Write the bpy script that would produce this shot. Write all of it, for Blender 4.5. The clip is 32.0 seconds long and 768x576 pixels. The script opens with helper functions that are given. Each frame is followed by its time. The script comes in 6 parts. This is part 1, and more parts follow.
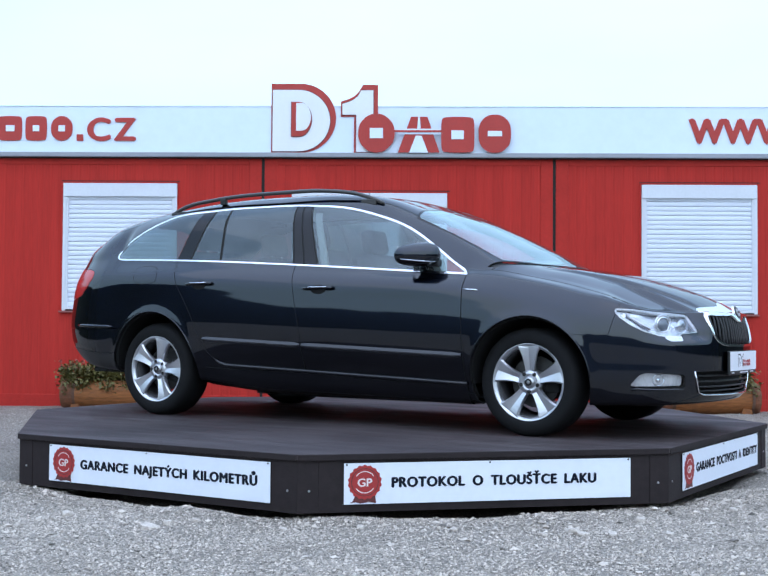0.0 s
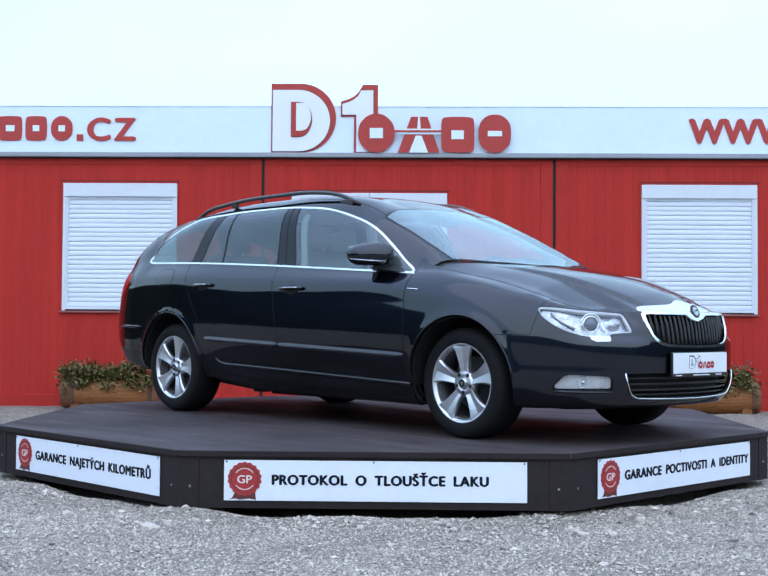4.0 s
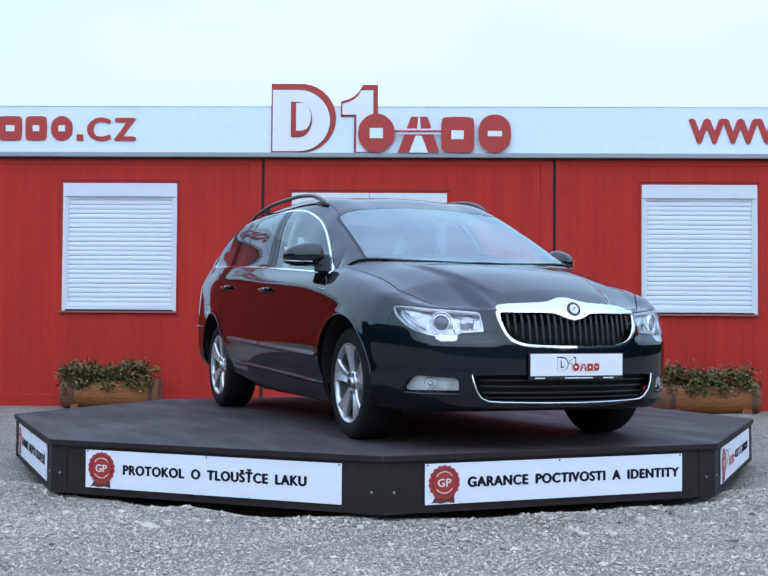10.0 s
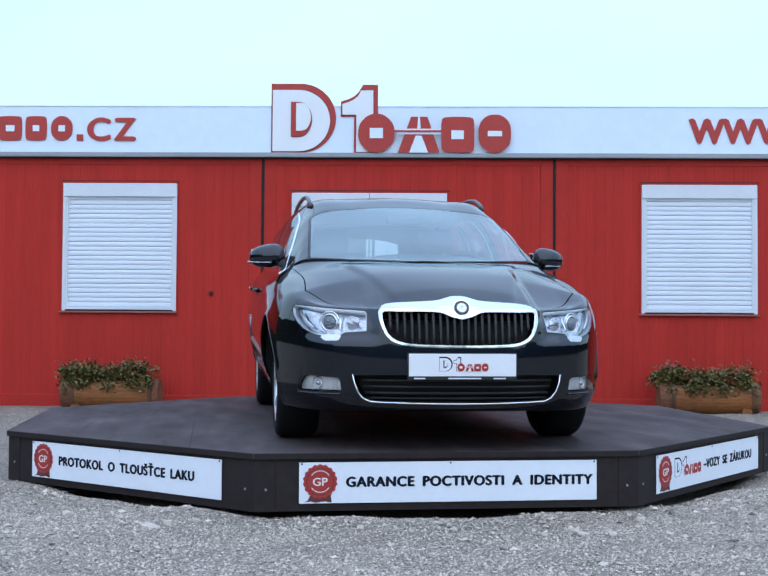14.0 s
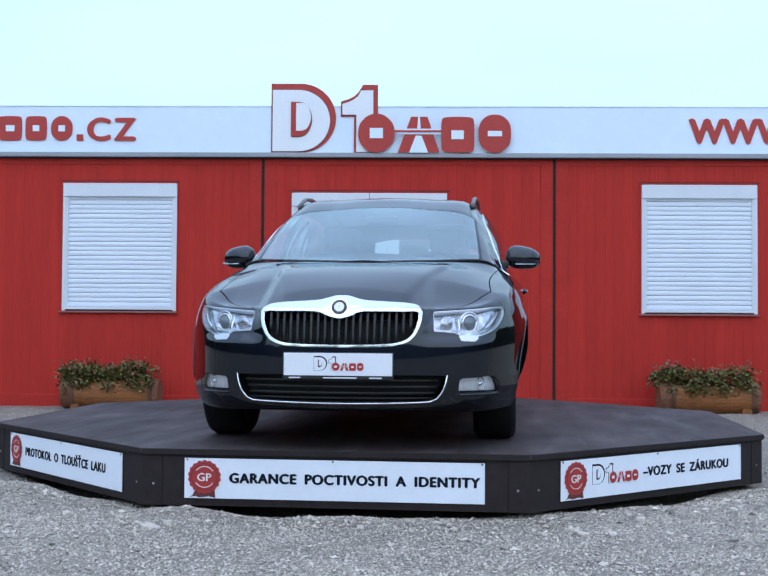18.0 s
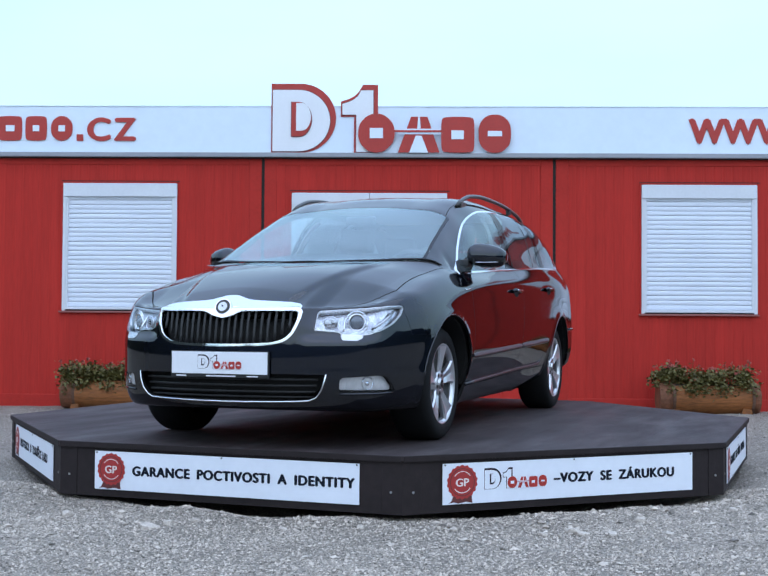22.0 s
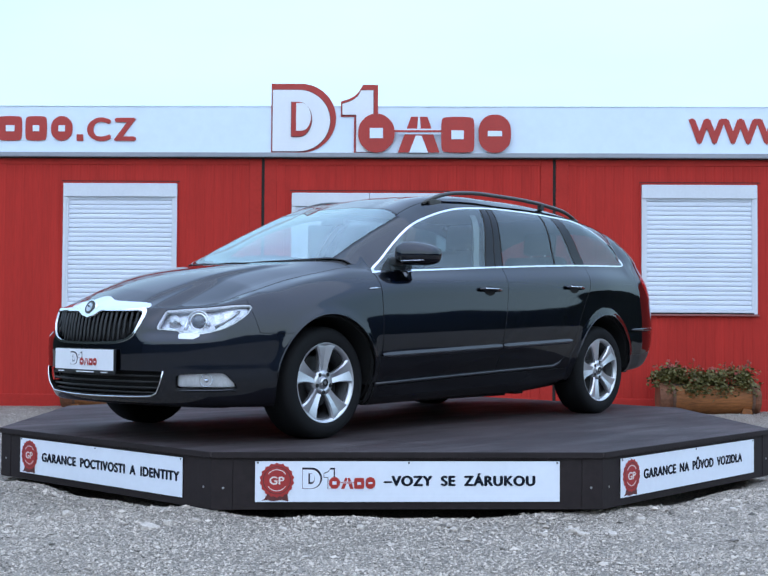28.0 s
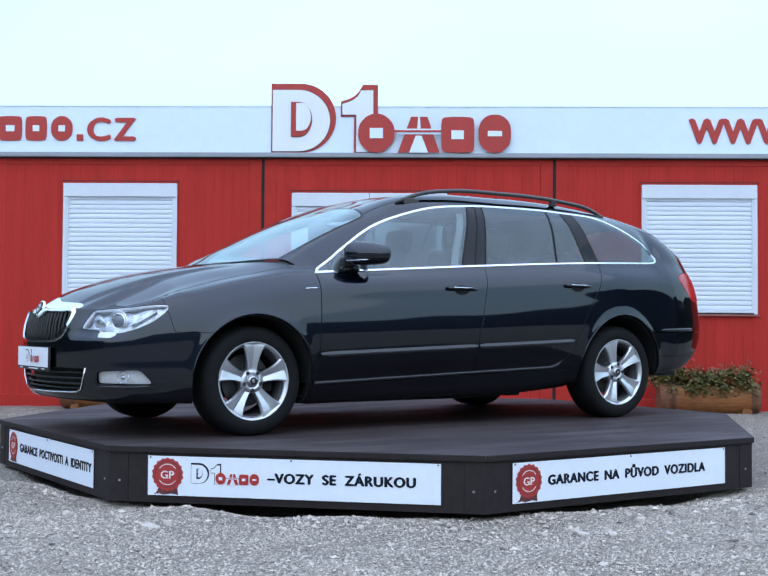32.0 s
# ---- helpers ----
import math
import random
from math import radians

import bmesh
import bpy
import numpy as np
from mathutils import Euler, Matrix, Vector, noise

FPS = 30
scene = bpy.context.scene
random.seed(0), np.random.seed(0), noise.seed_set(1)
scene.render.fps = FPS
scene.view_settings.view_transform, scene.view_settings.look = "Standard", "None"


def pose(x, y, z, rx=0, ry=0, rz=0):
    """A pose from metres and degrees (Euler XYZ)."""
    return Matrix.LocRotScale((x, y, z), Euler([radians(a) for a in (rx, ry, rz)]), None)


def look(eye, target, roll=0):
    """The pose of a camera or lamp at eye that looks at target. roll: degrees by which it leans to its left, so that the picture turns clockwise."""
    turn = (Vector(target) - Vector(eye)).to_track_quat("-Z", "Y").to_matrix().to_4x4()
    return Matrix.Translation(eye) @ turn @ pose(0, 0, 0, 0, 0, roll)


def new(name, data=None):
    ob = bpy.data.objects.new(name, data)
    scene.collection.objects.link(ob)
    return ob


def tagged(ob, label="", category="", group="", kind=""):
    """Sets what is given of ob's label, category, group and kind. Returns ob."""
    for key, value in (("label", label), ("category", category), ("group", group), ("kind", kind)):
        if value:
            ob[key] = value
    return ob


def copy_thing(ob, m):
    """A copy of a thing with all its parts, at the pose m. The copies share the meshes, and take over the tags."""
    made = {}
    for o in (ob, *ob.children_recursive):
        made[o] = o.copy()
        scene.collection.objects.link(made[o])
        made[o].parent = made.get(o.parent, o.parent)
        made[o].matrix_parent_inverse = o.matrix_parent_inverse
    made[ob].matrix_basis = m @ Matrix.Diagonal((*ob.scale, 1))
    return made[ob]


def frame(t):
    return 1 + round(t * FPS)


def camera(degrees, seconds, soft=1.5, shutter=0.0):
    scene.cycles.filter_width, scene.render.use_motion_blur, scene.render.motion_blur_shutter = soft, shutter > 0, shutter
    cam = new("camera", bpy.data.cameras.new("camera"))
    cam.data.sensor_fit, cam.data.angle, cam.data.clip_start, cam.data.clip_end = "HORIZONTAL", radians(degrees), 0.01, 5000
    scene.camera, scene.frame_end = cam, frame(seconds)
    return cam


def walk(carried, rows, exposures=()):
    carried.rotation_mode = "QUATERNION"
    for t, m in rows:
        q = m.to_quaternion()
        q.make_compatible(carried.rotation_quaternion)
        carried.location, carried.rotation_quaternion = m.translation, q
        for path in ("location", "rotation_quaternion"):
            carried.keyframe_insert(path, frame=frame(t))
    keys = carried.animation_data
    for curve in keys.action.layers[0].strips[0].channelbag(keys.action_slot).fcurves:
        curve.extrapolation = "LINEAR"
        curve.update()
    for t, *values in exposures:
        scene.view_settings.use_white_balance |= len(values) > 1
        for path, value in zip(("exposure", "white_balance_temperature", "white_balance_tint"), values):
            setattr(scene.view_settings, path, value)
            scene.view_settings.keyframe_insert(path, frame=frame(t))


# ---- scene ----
# Heights are counted from the gravel. The turntable's axis stands at the origin.
DECK_Z = 0.322          # top of the turntable
cam = camera(35.49, 32.0, soft=1.5)
EYE = Vector((0.0, -8.080, 0.927))
AIM = EYE + Vector((-0.00051, 1.0, 0.031714))
walk(cam, [(0.0, look(EYE, AIM, 0.382)), (32.0, look(EYE, AIM, 0.382))], [(0.0, 0.27), (3.0, 0.26), (6.0, 0.20), (9.0, 0.15), (12.0, 0.10), (14.0, 0.04), (17.0, 0.01), (20.0, 0.01), (23.0, 0.05), (25.0, 0.08), (28.0, 0.11), (32.0, 0.19)])


def turn_at(t):
    """The turntable's angle in degrees: the heading of the car."""
    return -31.8 - 3.5741 * t - 0.0406 * ((t - 16.0) ** 2) / 100.0


# ---- world and sun: a bright overcast day ----
world = bpy.data.worlds.new("overcast_sky")
scene.world = world
world.use_nodes = True
wn, wl = world.node_tree.nodes, world.node_tree.links
wn.clear()
w_out = wn.new("ShaderNodeOutputWorld")
w_bg = wn.new("ShaderNodeBackground")
w_sky = wn.new("ShaderNodeTexSky")
w_sky.sky_type, w_sky.sun_disc = "NISHITA", False
w_sky.sun_elevation, w_sky.sun_rotation = radians(52), radians(174)
w_sky.air_density, w_sky.dust_density, w_sky.ozone_density = 1.0, 4.0, 2.0
w_mix = wn.new("ShaderNodeMix")
w_mix.data_type = "RGBA"
w_noise = wn.new("ShaderNodeTexNoise")
w_noise.inputs["Scale"].default_value, w_noise.inputs["Detail"].default_value = 2.2, 5.0
w_ramp = wn.new("ShaderNodeValToRGB")
w_ramp.color_ramp.elements[0].position, w_ramp.color_ramp.elements[0].color = 0.3, (6.6, 10.3, 13.1, 1)
w_ramp.color_ramp.elements[1].position, w_ramp.color_ramp.elements[1].color = 0.75, (7.8, 11.2, 13.9, 1)
w_co = wn.new("ShaderNodeTexCoord")
w_map = wn.new("ShaderNodeMapping")
w_map.inputs["Scale"].default_value = (1.0, 1.0, 3.0)
wl.new(w_co.outputs["Generated"], w_map.inputs["Vector"])
wl.new(w_map.outputs["Vector"], w_noise.inputs["Vector"])
wl.new(w_noise.outputs["Fac"], w_ramp.inputs["Fac"])
w_mix.inputs["Factor"].default_value = 0.88
# an overcast dome is brighter overhead than at the horizon
w_sep, w_grad = wn.new("ShaderNodeSeparateXYZ"), wn.new("ShaderNodeMapRange")
w_grad.inputs["From Min"].default_value, w_grad.inputs["From Max"].default_value = 0.12, 0.9
w_grad.inputs["To Min"].default_value, w_grad.inputs["To Max"].default_value = 1.0, 1.36
w_scale = wn.new("ShaderNodeVectorMath")
w_scale.operation = "SCALE"
wl.new(w_co.outputs["Generated"], w_sep.inputs["Vector"])
wl.new(w_sep.outputs["Z"], w_grad.inputs["Value"])
wl.new(w_ramp.outputs["Color"], w_scale.inputs[0])
wl.new(w_grad.outputs["Result"], w_scale.inputs["Scale"])
wl.new(w_sky.outputs["Color"], w_mix.inputs["A"])
w_blue = wn.new("ShaderNodeMix")      # the cloud thins overhead, where more blue comes through
w_blue.data_type, w_blue.blend_type = "RGBA", "MULTIPLY"
w_blue.inputs["B"].default_value = (0.99, 0.935, 1.14, 1)
w_up = wn.new("ShaderNodeMapRange")
w_up.inputs["From Min"].default_value, w_up.inputs["From Max"].default_value = 0.15, 0.6
wl.new(w_sep.outputs["Z"], w_up.inputs["Value"])
wl.new(w_up.outputs["Result"], w_blue.inputs["Factor"])
wl.new(w_scale.outputs["Vector"], w_blue.inputs["A"])
wl.new(w_blue.outputs["Result"], w_mix.inputs["B"])
wl.new(w_mix.outputs["Result"], w_bg.inputs["Color"])
w_bg.inputs["Strength"].default_value = 0.107
wl.new(w_bg.outputs["Background"], w_out.inputs["Surface"])

sun_data = bpy.data.lights.new("sun", "SUN")
sun_data.energy, sun_data.angle, sun_data.color = 1.05, radians(125), (1.0, 0.95, 0.92)
sun = new("sun", sun_data)
sun.matrix_world = look((1.5, -14.0, 18.0), (0, 0, 0))


# ---- materials ----
def mat(name, color, rough=0.5, metal=0.0, spec=0.5, coat=0.0, coat_rough=0.025, coat_ior=1.45, var=0.0, scale=8.0, bump=0.0, bscale=60.0, emit=None, stretch=(1, 1, 1), dark=None, per_piece=0.0):
    """A principled surface with colour that drifts at two scales and a fine relief."""
    m = bpy.data.materials.new(name)
    m.use_nodes = True
    n, l = m.node_tree.nodes, m.node_tree.links
    b = n["Principled BSDF"]
    b.inputs["Base Color"].default_value = (*color, 1)
    b.inputs["Roughness"].default_value, b.inputs["Metallic"].default_value = rough, metal
    b.inputs["Specular IOR Level"].default_value = spec
    b.inputs["Coat Weight"].default_value, b.inputs["Coat Roughness"].default_value = coat, coat_rough
    b.inputs["Coat IOR"].default_value = coat_ior
    co = n.new("ShaderNodeTexCoord")
    mp = n.new("ShaderNodeMapping")
    mp.inputs["Scale"].default_value = stretch
    l.new(co.outputs["Object"], mp.inputs["Vector"])
    if var:
        big, small = n.new("ShaderNodeTexNoise"), n.new("ShaderNodeTexNoise")
        big.inputs["Scale"].default_value, big.inputs["Detail"].default_value = scale, 4.0
        small.inputs["Scale"].default_value, small.inputs["Detail"].default_value = scale * 9, 6.0
        l.new(mp.outputs["Vector"], big.inputs["Vector"])
        l.new(mp.outputs["Vector"], small.inputs["Vector"])
        add = n.new("ShaderNodeMath")
        add.operation = "ADD"
        l.new(big.outputs["Fac"], add.inputs[0])
        l.new(small.outputs["Fac"], add.inputs[1])
        fac = add.outputs[0]
        if per_piece:
            info = n.new("ShaderNodeObjectInfo")
            ma = n.new("ShaderNodeMath")
            ma.operation, ma.inputs[1].default_value = "MULTIPLY_ADD", per_piece
            l.new(info.outputs["Random"], ma.inputs[0])
            l.new(fac, ma.inputs[2])
            fac = ma.outputs[0]
        ramp = n.new("ShaderNodeMapRange")
        ramp.inputs["From Min"].default_value, ramp.inputs["From Max"].default_value = 0.65, 1.35 + per_piece
        l.new(fac, ramp.inputs["Value"])
        mx = n.new("ShaderNodeMix")
        mx.data_type = "RGBA"
        lo = dark or tuple(c * (1 - var) for c in color)
        hi = tuple(min(1.0, c * (1 + var * 0.6)) for c in color)
        mx.inputs["A"].default_value, mx.inputs["B"].default_value = (*lo, 1), (*hi, 1)
        l.new(ramp.outputs["Result"], mx.inputs["Factor"])
        l.new(mx.outputs["Result"], b.inputs["Base Color"])
        rr = n.new("ShaderNodeMapRange")
        rr.inputs["To Min"].default_value, rr.inputs["To Max"].default_value = rough * 0.85, min(1.0, rough * 1.15)
        l.new(small.outputs["Fac"], rr.inputs["Value"])
        l.new(rr.outputs["Result"], b.inputs["Roughness"])
    if bump:
        bt, bn = n.new("ShaderNodeTexNoise"), n.new("ShaderNodeBump")
        bt.inputs["Scale"].default_value, bt.inputs["Detail"].default_value = bscale, 5.0
        l.new(mp.outputs["Vector"], bt.inputs["Vector"])
        bn.inputs["Strength"].default_value, bn.inputs["Distance"].default_value = bump, 0.01
        l.new(bt.outputs["Fac"], bn.inputs["Height"])
        l.new(bn.outputs["Normal"], b.inputs["Normal"])
    if emit:
        b.inputs["Emission Color"].default_value, b.inputs["Emission Strength"].default_value = (*emit, 1), 1.0
    return m


def glass(name, tint, gloss_ior=1.5, rough=0.0, gloss=(1, 1, 1), film=0.0):
    """A pane: clear with a tint, and a mirror gloss that grows to the edge-on view. film: how much of it a pale haze
    covers, dust and cabin light put in as diffuse colour.
    """
    m = bpy.data.materials.new(name)
    m.use_nodes = True
    n, l = m.node_tree.nodes, m.node_tree.links
    n.remove(n["Principled BSDF"])
    out = n["Material Output"]
    tr, gl, mx = n.new("ShaderNodeBsdfTransparent"), n.new("ShaderNodeBsdfGlossy"), n.new("ShaderNodeMixShader")
    lw, pw, sc = n.new("ShaderNodeLayerWeight"), n.new("ShaderNodeMath"), n.new("ShaderNodeMath")
    f0 = ((gloss_ior - 1) / (gloss_ior + 1)) ** 2
    tr.inputs["Color"].default_value = (*tint, 1)
    gl.inputs["Roughness"].default_value = rough
    gl.inputs["Color"].default_value = (*gloss, 1)
    lw.inputs["Blend"].default_value = 0.5
    pw.operation, pw.inputs[1].default_value = "POWER", 5.0
    sc.operation, sc.inputs[1].default_value, sc.inputs[2].default_value = "MULTIPLY_ADD", 1 - f0, f0
    l.new(lw.outputs["Facing"], pw.inputs[0])
    l.new(pw.outputs[0], sc.inputs[0])
    l.new(sc.outputs[0], mx.inputs["Fac"])
    clear = tr.outputs["BSDF"]
    if film:
        dust, hz, spots, amount = n.new("ShaderNodeBsdfDiffuse"), n.new("ShaderNodeMixShader"), n.new("ShaderNodeTexNoise"), n.new("ShaderNodeMapRange")
        dust.inputs["Color"].default_value = (0.62, 0.70, 0.74, 1)
        spots.inputs["Scale"].default_value, spots.inputs["Detail"].default_value = 3.0, 6.0
        amount.inputs["From Min"].default_value, amount.inputs["From Max"].default_value = 0.3, 0.7
        amount.inputs["To Min"].default_value, amount.inputs["To Max"].default_value = film * 0.6, film * 1.4
        l.new(spots.outputs["Fac"], amount.inputs["Value"])
        l.new(amount.outputs["Result"], hz.inputs["Fac"])
        l.new(clear, hz.inputs[1])
        l.new(dust.outputs["BSDF"], hz.inputs[2])
        clear = hz.outputs["Shader"]
    l.new(clear, mx.inputs[1])
    l.new(gl.outputs["BSDF"], mx.inputs[2])
    l.new(mx.outputs["Shader"], out.inputs["Surface"])
    return m


def red_sheet():
    """Red painted sheet: sun-bleached in tall streaks, with a little dust."""
    return mat("red_wall_paint", (0.455, 0.029, 0.021), 0.7, spec=0.2, var=0.19, scale=2.0, bump=0.15, bscale=40, stretch=(3.0, 3.0, 0.25))


M = dict(
    red=red_sheet(),
    red_frame=mat("red_frame_paint", (0.445, 0.028, 0.020), 0.65, spec=0.2, var=0.15, scale=3.0, bump=0.1, bscale=60),
    fascia=mat("white_fascia_sheet", (0.72, 0.82, 0.93), 0.45, spec=0.3, var=0.04, scale=1.2, bump=0.05, bscale=25),
    sign_white=mat("sign_white_face", (0.78, 0.80, 0.84), 0.4, var=0.03, scale=3.0),
    sign_red=mat("sign_red_letters", (0.42, 0.028, 0.02), 0.45, var=0.12, scale=4.0),
    sign_side=mat("sign_dark_red_edge", (0.16, 0.03, 0.035), 0.5, var=0.1, scale=6.0),
    gutter=mat("grey_metal_trim", (0.30, 0.31, 0.34), 0.45, 0.3, var=0.15, scale=2.0, stretch=(0.5, 3, 3)),
    shutter=mat("white_shutter_slats", (0.72, 0.77, 0.86), 0.42, var=0.05, scale=3.0, per_piece=0.3),
    frame=mat("white_window_frame", (0.66, 0.69, 0.74), 0.4, var=0.06, scale=4.0),
    black_gap=mat("black_seal_and_shade", (0.015, 0.015, 0.014), 0.8, var=0.2, scale=5),
    skirt=mat("dark_brown_skirt_board", (0.0245, 0.0182, 0.0185), 0.6, spec=0.2, var=0.35, scale=2.5, bump=0.12, bscale=70),
    under=mat("shadowed_steel_understructure", (0.02, 0.02, 0.02), 0.8, var=0.2, scale=4),
    banner=mat("white_banner_sheet", (0.79, 0.83, 0.90), 0.4, var=0.04, scale=3.0, bump=0.08, bscale=6),
    ink=mat("dark_printed_ink", (0.008, 0.011, 0.020), 0.6, spec=0.12, var=0.1, scale=8),
    seal_red=mat("red_printed_seal", (0.40, 0.03, 0.028), 0.5, var=0.2, scale=9),
    seal_dark=mat("dark_red_printed_ribbon", (0.12, 0.028, 0.026), 0.5, var=0.3, scale=9),
    seal_pale=mat("pale_printed_lines", (0.8, 0.72, 0.68), 0.5, var=0.05, scale=9),
    screw=mat("zinc_screw", (0.45, 0.45, 0.46), 0.35, 0.9, var=0.1, scale=20),
    wood=mat("planter_wood", (0.30, 0.105, 0.028), 0.7, var=0.6, scale=3, bump=0.4, bscale=30, stretch=(0.5, 3, 3)),
    wood_dark=mat("planter_dark_band", (0.13, 0.065, 0.040), 0.75, var=0.3, scale=5, bump=0.4, bscale=30),
    soil=mat("potting_soil", (0.03, 0.022, 0.016), 0.95, var=0.3, scale=20, bump=0.5, bscale=60),
    wood_end=mat("planter_log_end", (0.20, 0.075, 0.035), 0.75, var=0.6, scale=5, bump=0.4, bscale=30),
    sill=mat("weathered_red_sill", (0.33, 0.11, 0.10), 0.5, 0.2, var=0.2, scale=3.0),
    leaf=mat("geranium_leaf", (0.12, 0.105, 0.024), 0.6, var=0.7, scale=18),
    stem=mat("plant_stem", (0.08, 0.10, 0.035), 0.7, var=0.2, scale=12),
    flower=mat("faded_pink_red_flower", (0.36, 0.075, 0.06), 0.7, var=0.4, scale=20),
    far_grey=mat("grey_skyline_backdrop", (0.085, 0.09, 0.095), 0.9, var=0.4, scale=0.8),
    far_wall=mat("dark_skyline_backdrop", (0.03, 0.036, 0.03), 0.95, var=0.5, scale=0.8),
)


def gravel_ground():
    m = bpy.data.materials.new("grey_gravel_ground")
    m.use_nodes = True
    n, l = m.node_tree.nodes, m.node_tree.links
    b = n["Principled BSDF"]
    b.inputs["Roughness"].default_value = 0.9
    co = n.new("ShaderNodeTexCoord")
    v1, v2, nz = n.new("ShaderNodeTexVoronoi"), n.new("ShaderNodeTexVoronoi"), n.new("ShaderNodeTexNoise")
    v1.inputs["Scale"].default_value, v2.inputs["Scale"].default_value = 95.0, 190.0
    nz.inputs["Scale"].default_value, nz.inputs["Detail"].default_value = 0.9, 8.0
    for t in (v1, v2, nz):
        l.new(co.outputs["Object"], t.inputs["Vector"])
    r1 = n.new("ShaderNodeValToRGB")
    r1.color_ramp.elements[0].color, r1.color_ramp.elements[1].color = (0.19, 0.163, 0.134, 1), (0.66, 0.572, 0.485, 1)
    bw = n.new("ShaderNodeRGBToBW")
    l.new(v1.outputs["Color"], bw.inputs["Color"])
    l.new(bw.outputs["Val"], r1.inputs["Fac"])
    mx = n.new("ShaderNodeMix")
    mx.data_type, mx.blend_type = "RGBA", "MULTIPLY"
    mx.inputs["Factor"].default_value = 0.8
    r2 = n.new("ShaderNodeValToRGB")
    r2.color_ramp.elements[0].position, r2.color_ramp.elements[0].color = 0.3, (0.72, 0.72, 0.71, 1)
    r2.color_ramp.elements[1].position, r2.color_ramp.elements[1].color = 0.7, (1, 1, 1, 1)
    l.new(nz.outputs["Fac"], r2.inputs["Fac"])
    l.new(r1.outputs["Color"], mx.inputs["A"])
    l.new(r2.outputs["Color"], mx.inputs["B"])
    l.new(mx.outputs["Result"], b.inputs["Base Color"])
    bp = n.new("ShaderNodeBump")
    bp.inputs["Strength"].default_value, bp.inputs["Distance"].default_value = 0.9, 0.02
    ad = n.new("ShaderNodeMath")
    ad.operation = "ADD"
    l.new(v1.outputs["Distance"], ad.inputs[0])
    l.new(v2.outputs["Distance"], ad.inputs[1])
    l.new(ad.outputs[0], bp.inputs["Height"])
    bp.invert = True
    l.new(bp.outputs["Normal"], b.inputs["Normal"])
    return m


def stone_mat():
    m = bpy.data.materials.new("limestone_gravel_stones")
    m.use_nodes = True
    n, l = m.node_tree.nodes, m.node_tree.links
    b = n["Principled BSDF"]
    b.inputs["Roughness"].default_value = 0.85
    g, r = n.new("ShaderNodeNewGeometry"), n.new("ShaderNodeValToRGB")
    r.color_ramp.elements[0].color, r.color_ramp.elements[1].color = (0.15, 0.130, 0.108, 1), (0.86, 0.745, 0.635, 1)
    e = r.color_ramp.elements.new(0.22)
    e.color = (0.46, 0.40, 0.335, 1)
    l.new(g.outputs["Random Per Island"], r.inputs["Fac"])
    nz, mx = n.new("ShaderNodeTexNoise"), n.new("ShaderNodeMix")
    nz.inputs["Scale"].default_value = 90.0
    mx.data_type, mx.blend_type = "RGBA", "MULTIPLY"
    mx.inputs["Factor"].default_value = 0.45
    l.new(r.outputs["Color"], mx.inputs["A"])
    l.new(nz.outputs["Fac"], mx.inputs["B"])
    l.new(mx.outputs["Result"], b.inputs["Base Color"])
    return m


def deck_mat():
    """Dark coated boards: brown-black, walked grey in patches, with scuffs brushed along and a patchy sheen."""
    m = mat("dark_deck_board", (0.050, 0.040, 0.042), 0.5, spec=0.2, bump=0.25, bscale=70)
    n, l = m.node_tree.nodes, m.node_tree.links
    b, co = n["Principled BSDF"], n.new("ShaderNodeTexCoord")

    def cloud(scale, stretch, lo, hi, detail=5.0):
        mp, nz, mr = n.new("ShaderNodeMapping"), n.new("ShaderNodeTexNoise"), n.new("ShaderNodeMapRange")
        mp.inputs["Scale"].default_value = stretch
        nz.inputs["Scale"].default_value, nz.inputs["Detail"].default_value = scale, detail
        mr.inputs["From Min"].default_value, mr.inputs["From Max"].default_value = lo, hi
        l.new(co.outputs["Object"], mp.inputs["Vector"])
        l.new(mp.outputs["Vector"], nz.inputs["Vector"])
        l.new(nz.outputs["Fac"], mr.inputs["Value"])
        return mr.outputs["Result"]

    def blend(fac, a, c):
        mx = n.new("ShaderNodeMix")
        mx.data_type = "RGBA"
        l.new(fac, mx.inputs["Factor"])
        for key, val in (("A", a), ("B", c)):
            if isinstance(val, tuple):
                mx.inputs[key].default_value = (*val, 1)
            else:
                l.new(val, mx.inputs[key])
        return mx.outputs["Result"]
    base = blend(cloud(1.1, (1, 1, 1), 0.35, 0.65), (0.032, 0.0245, 0.025), (0.060, 0.047, 0.047))
    worn = blend(cloud(2.6, (0.4, 2.4, 1), 0.5, 0.80), base, (0.088, 0.074, 0.075))
    fine = blend(cloud(11.0, (0.6, 2.5, 1), 0.55, 0.90), worn, (0.022, 0.018, 0.018))
    l.new(fine, b.inputs["Base Color"])
    ro = n.new("ShaderNodeMapRange")
    ro.inputs["To Min"].default_value, ro.inputs["To Max"].default_value = 0.48, 0.80
    l.new(cloud(2.0, (0.6, 2.0, 1), 0.3, 0.7), ro.inputs["Value"])
    l.new(ro.outputs["Result"], b.inputs["Roughness"])
    return m


M["deck"] = deck_mat()
M["pane"] = glass("office_window_pane", (0.7, 0.76, 0.76), 1.5)
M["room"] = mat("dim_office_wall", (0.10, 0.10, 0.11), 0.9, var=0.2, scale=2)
M["gravel"], M["stones"] = gravel_ground(), stone_mat()
M["rock"] = mat("dusty_limestone_rock", (0.56, 0.49, 0.42), 0.9, var=0.35, scale=14, bump=0.5, bscale=60)


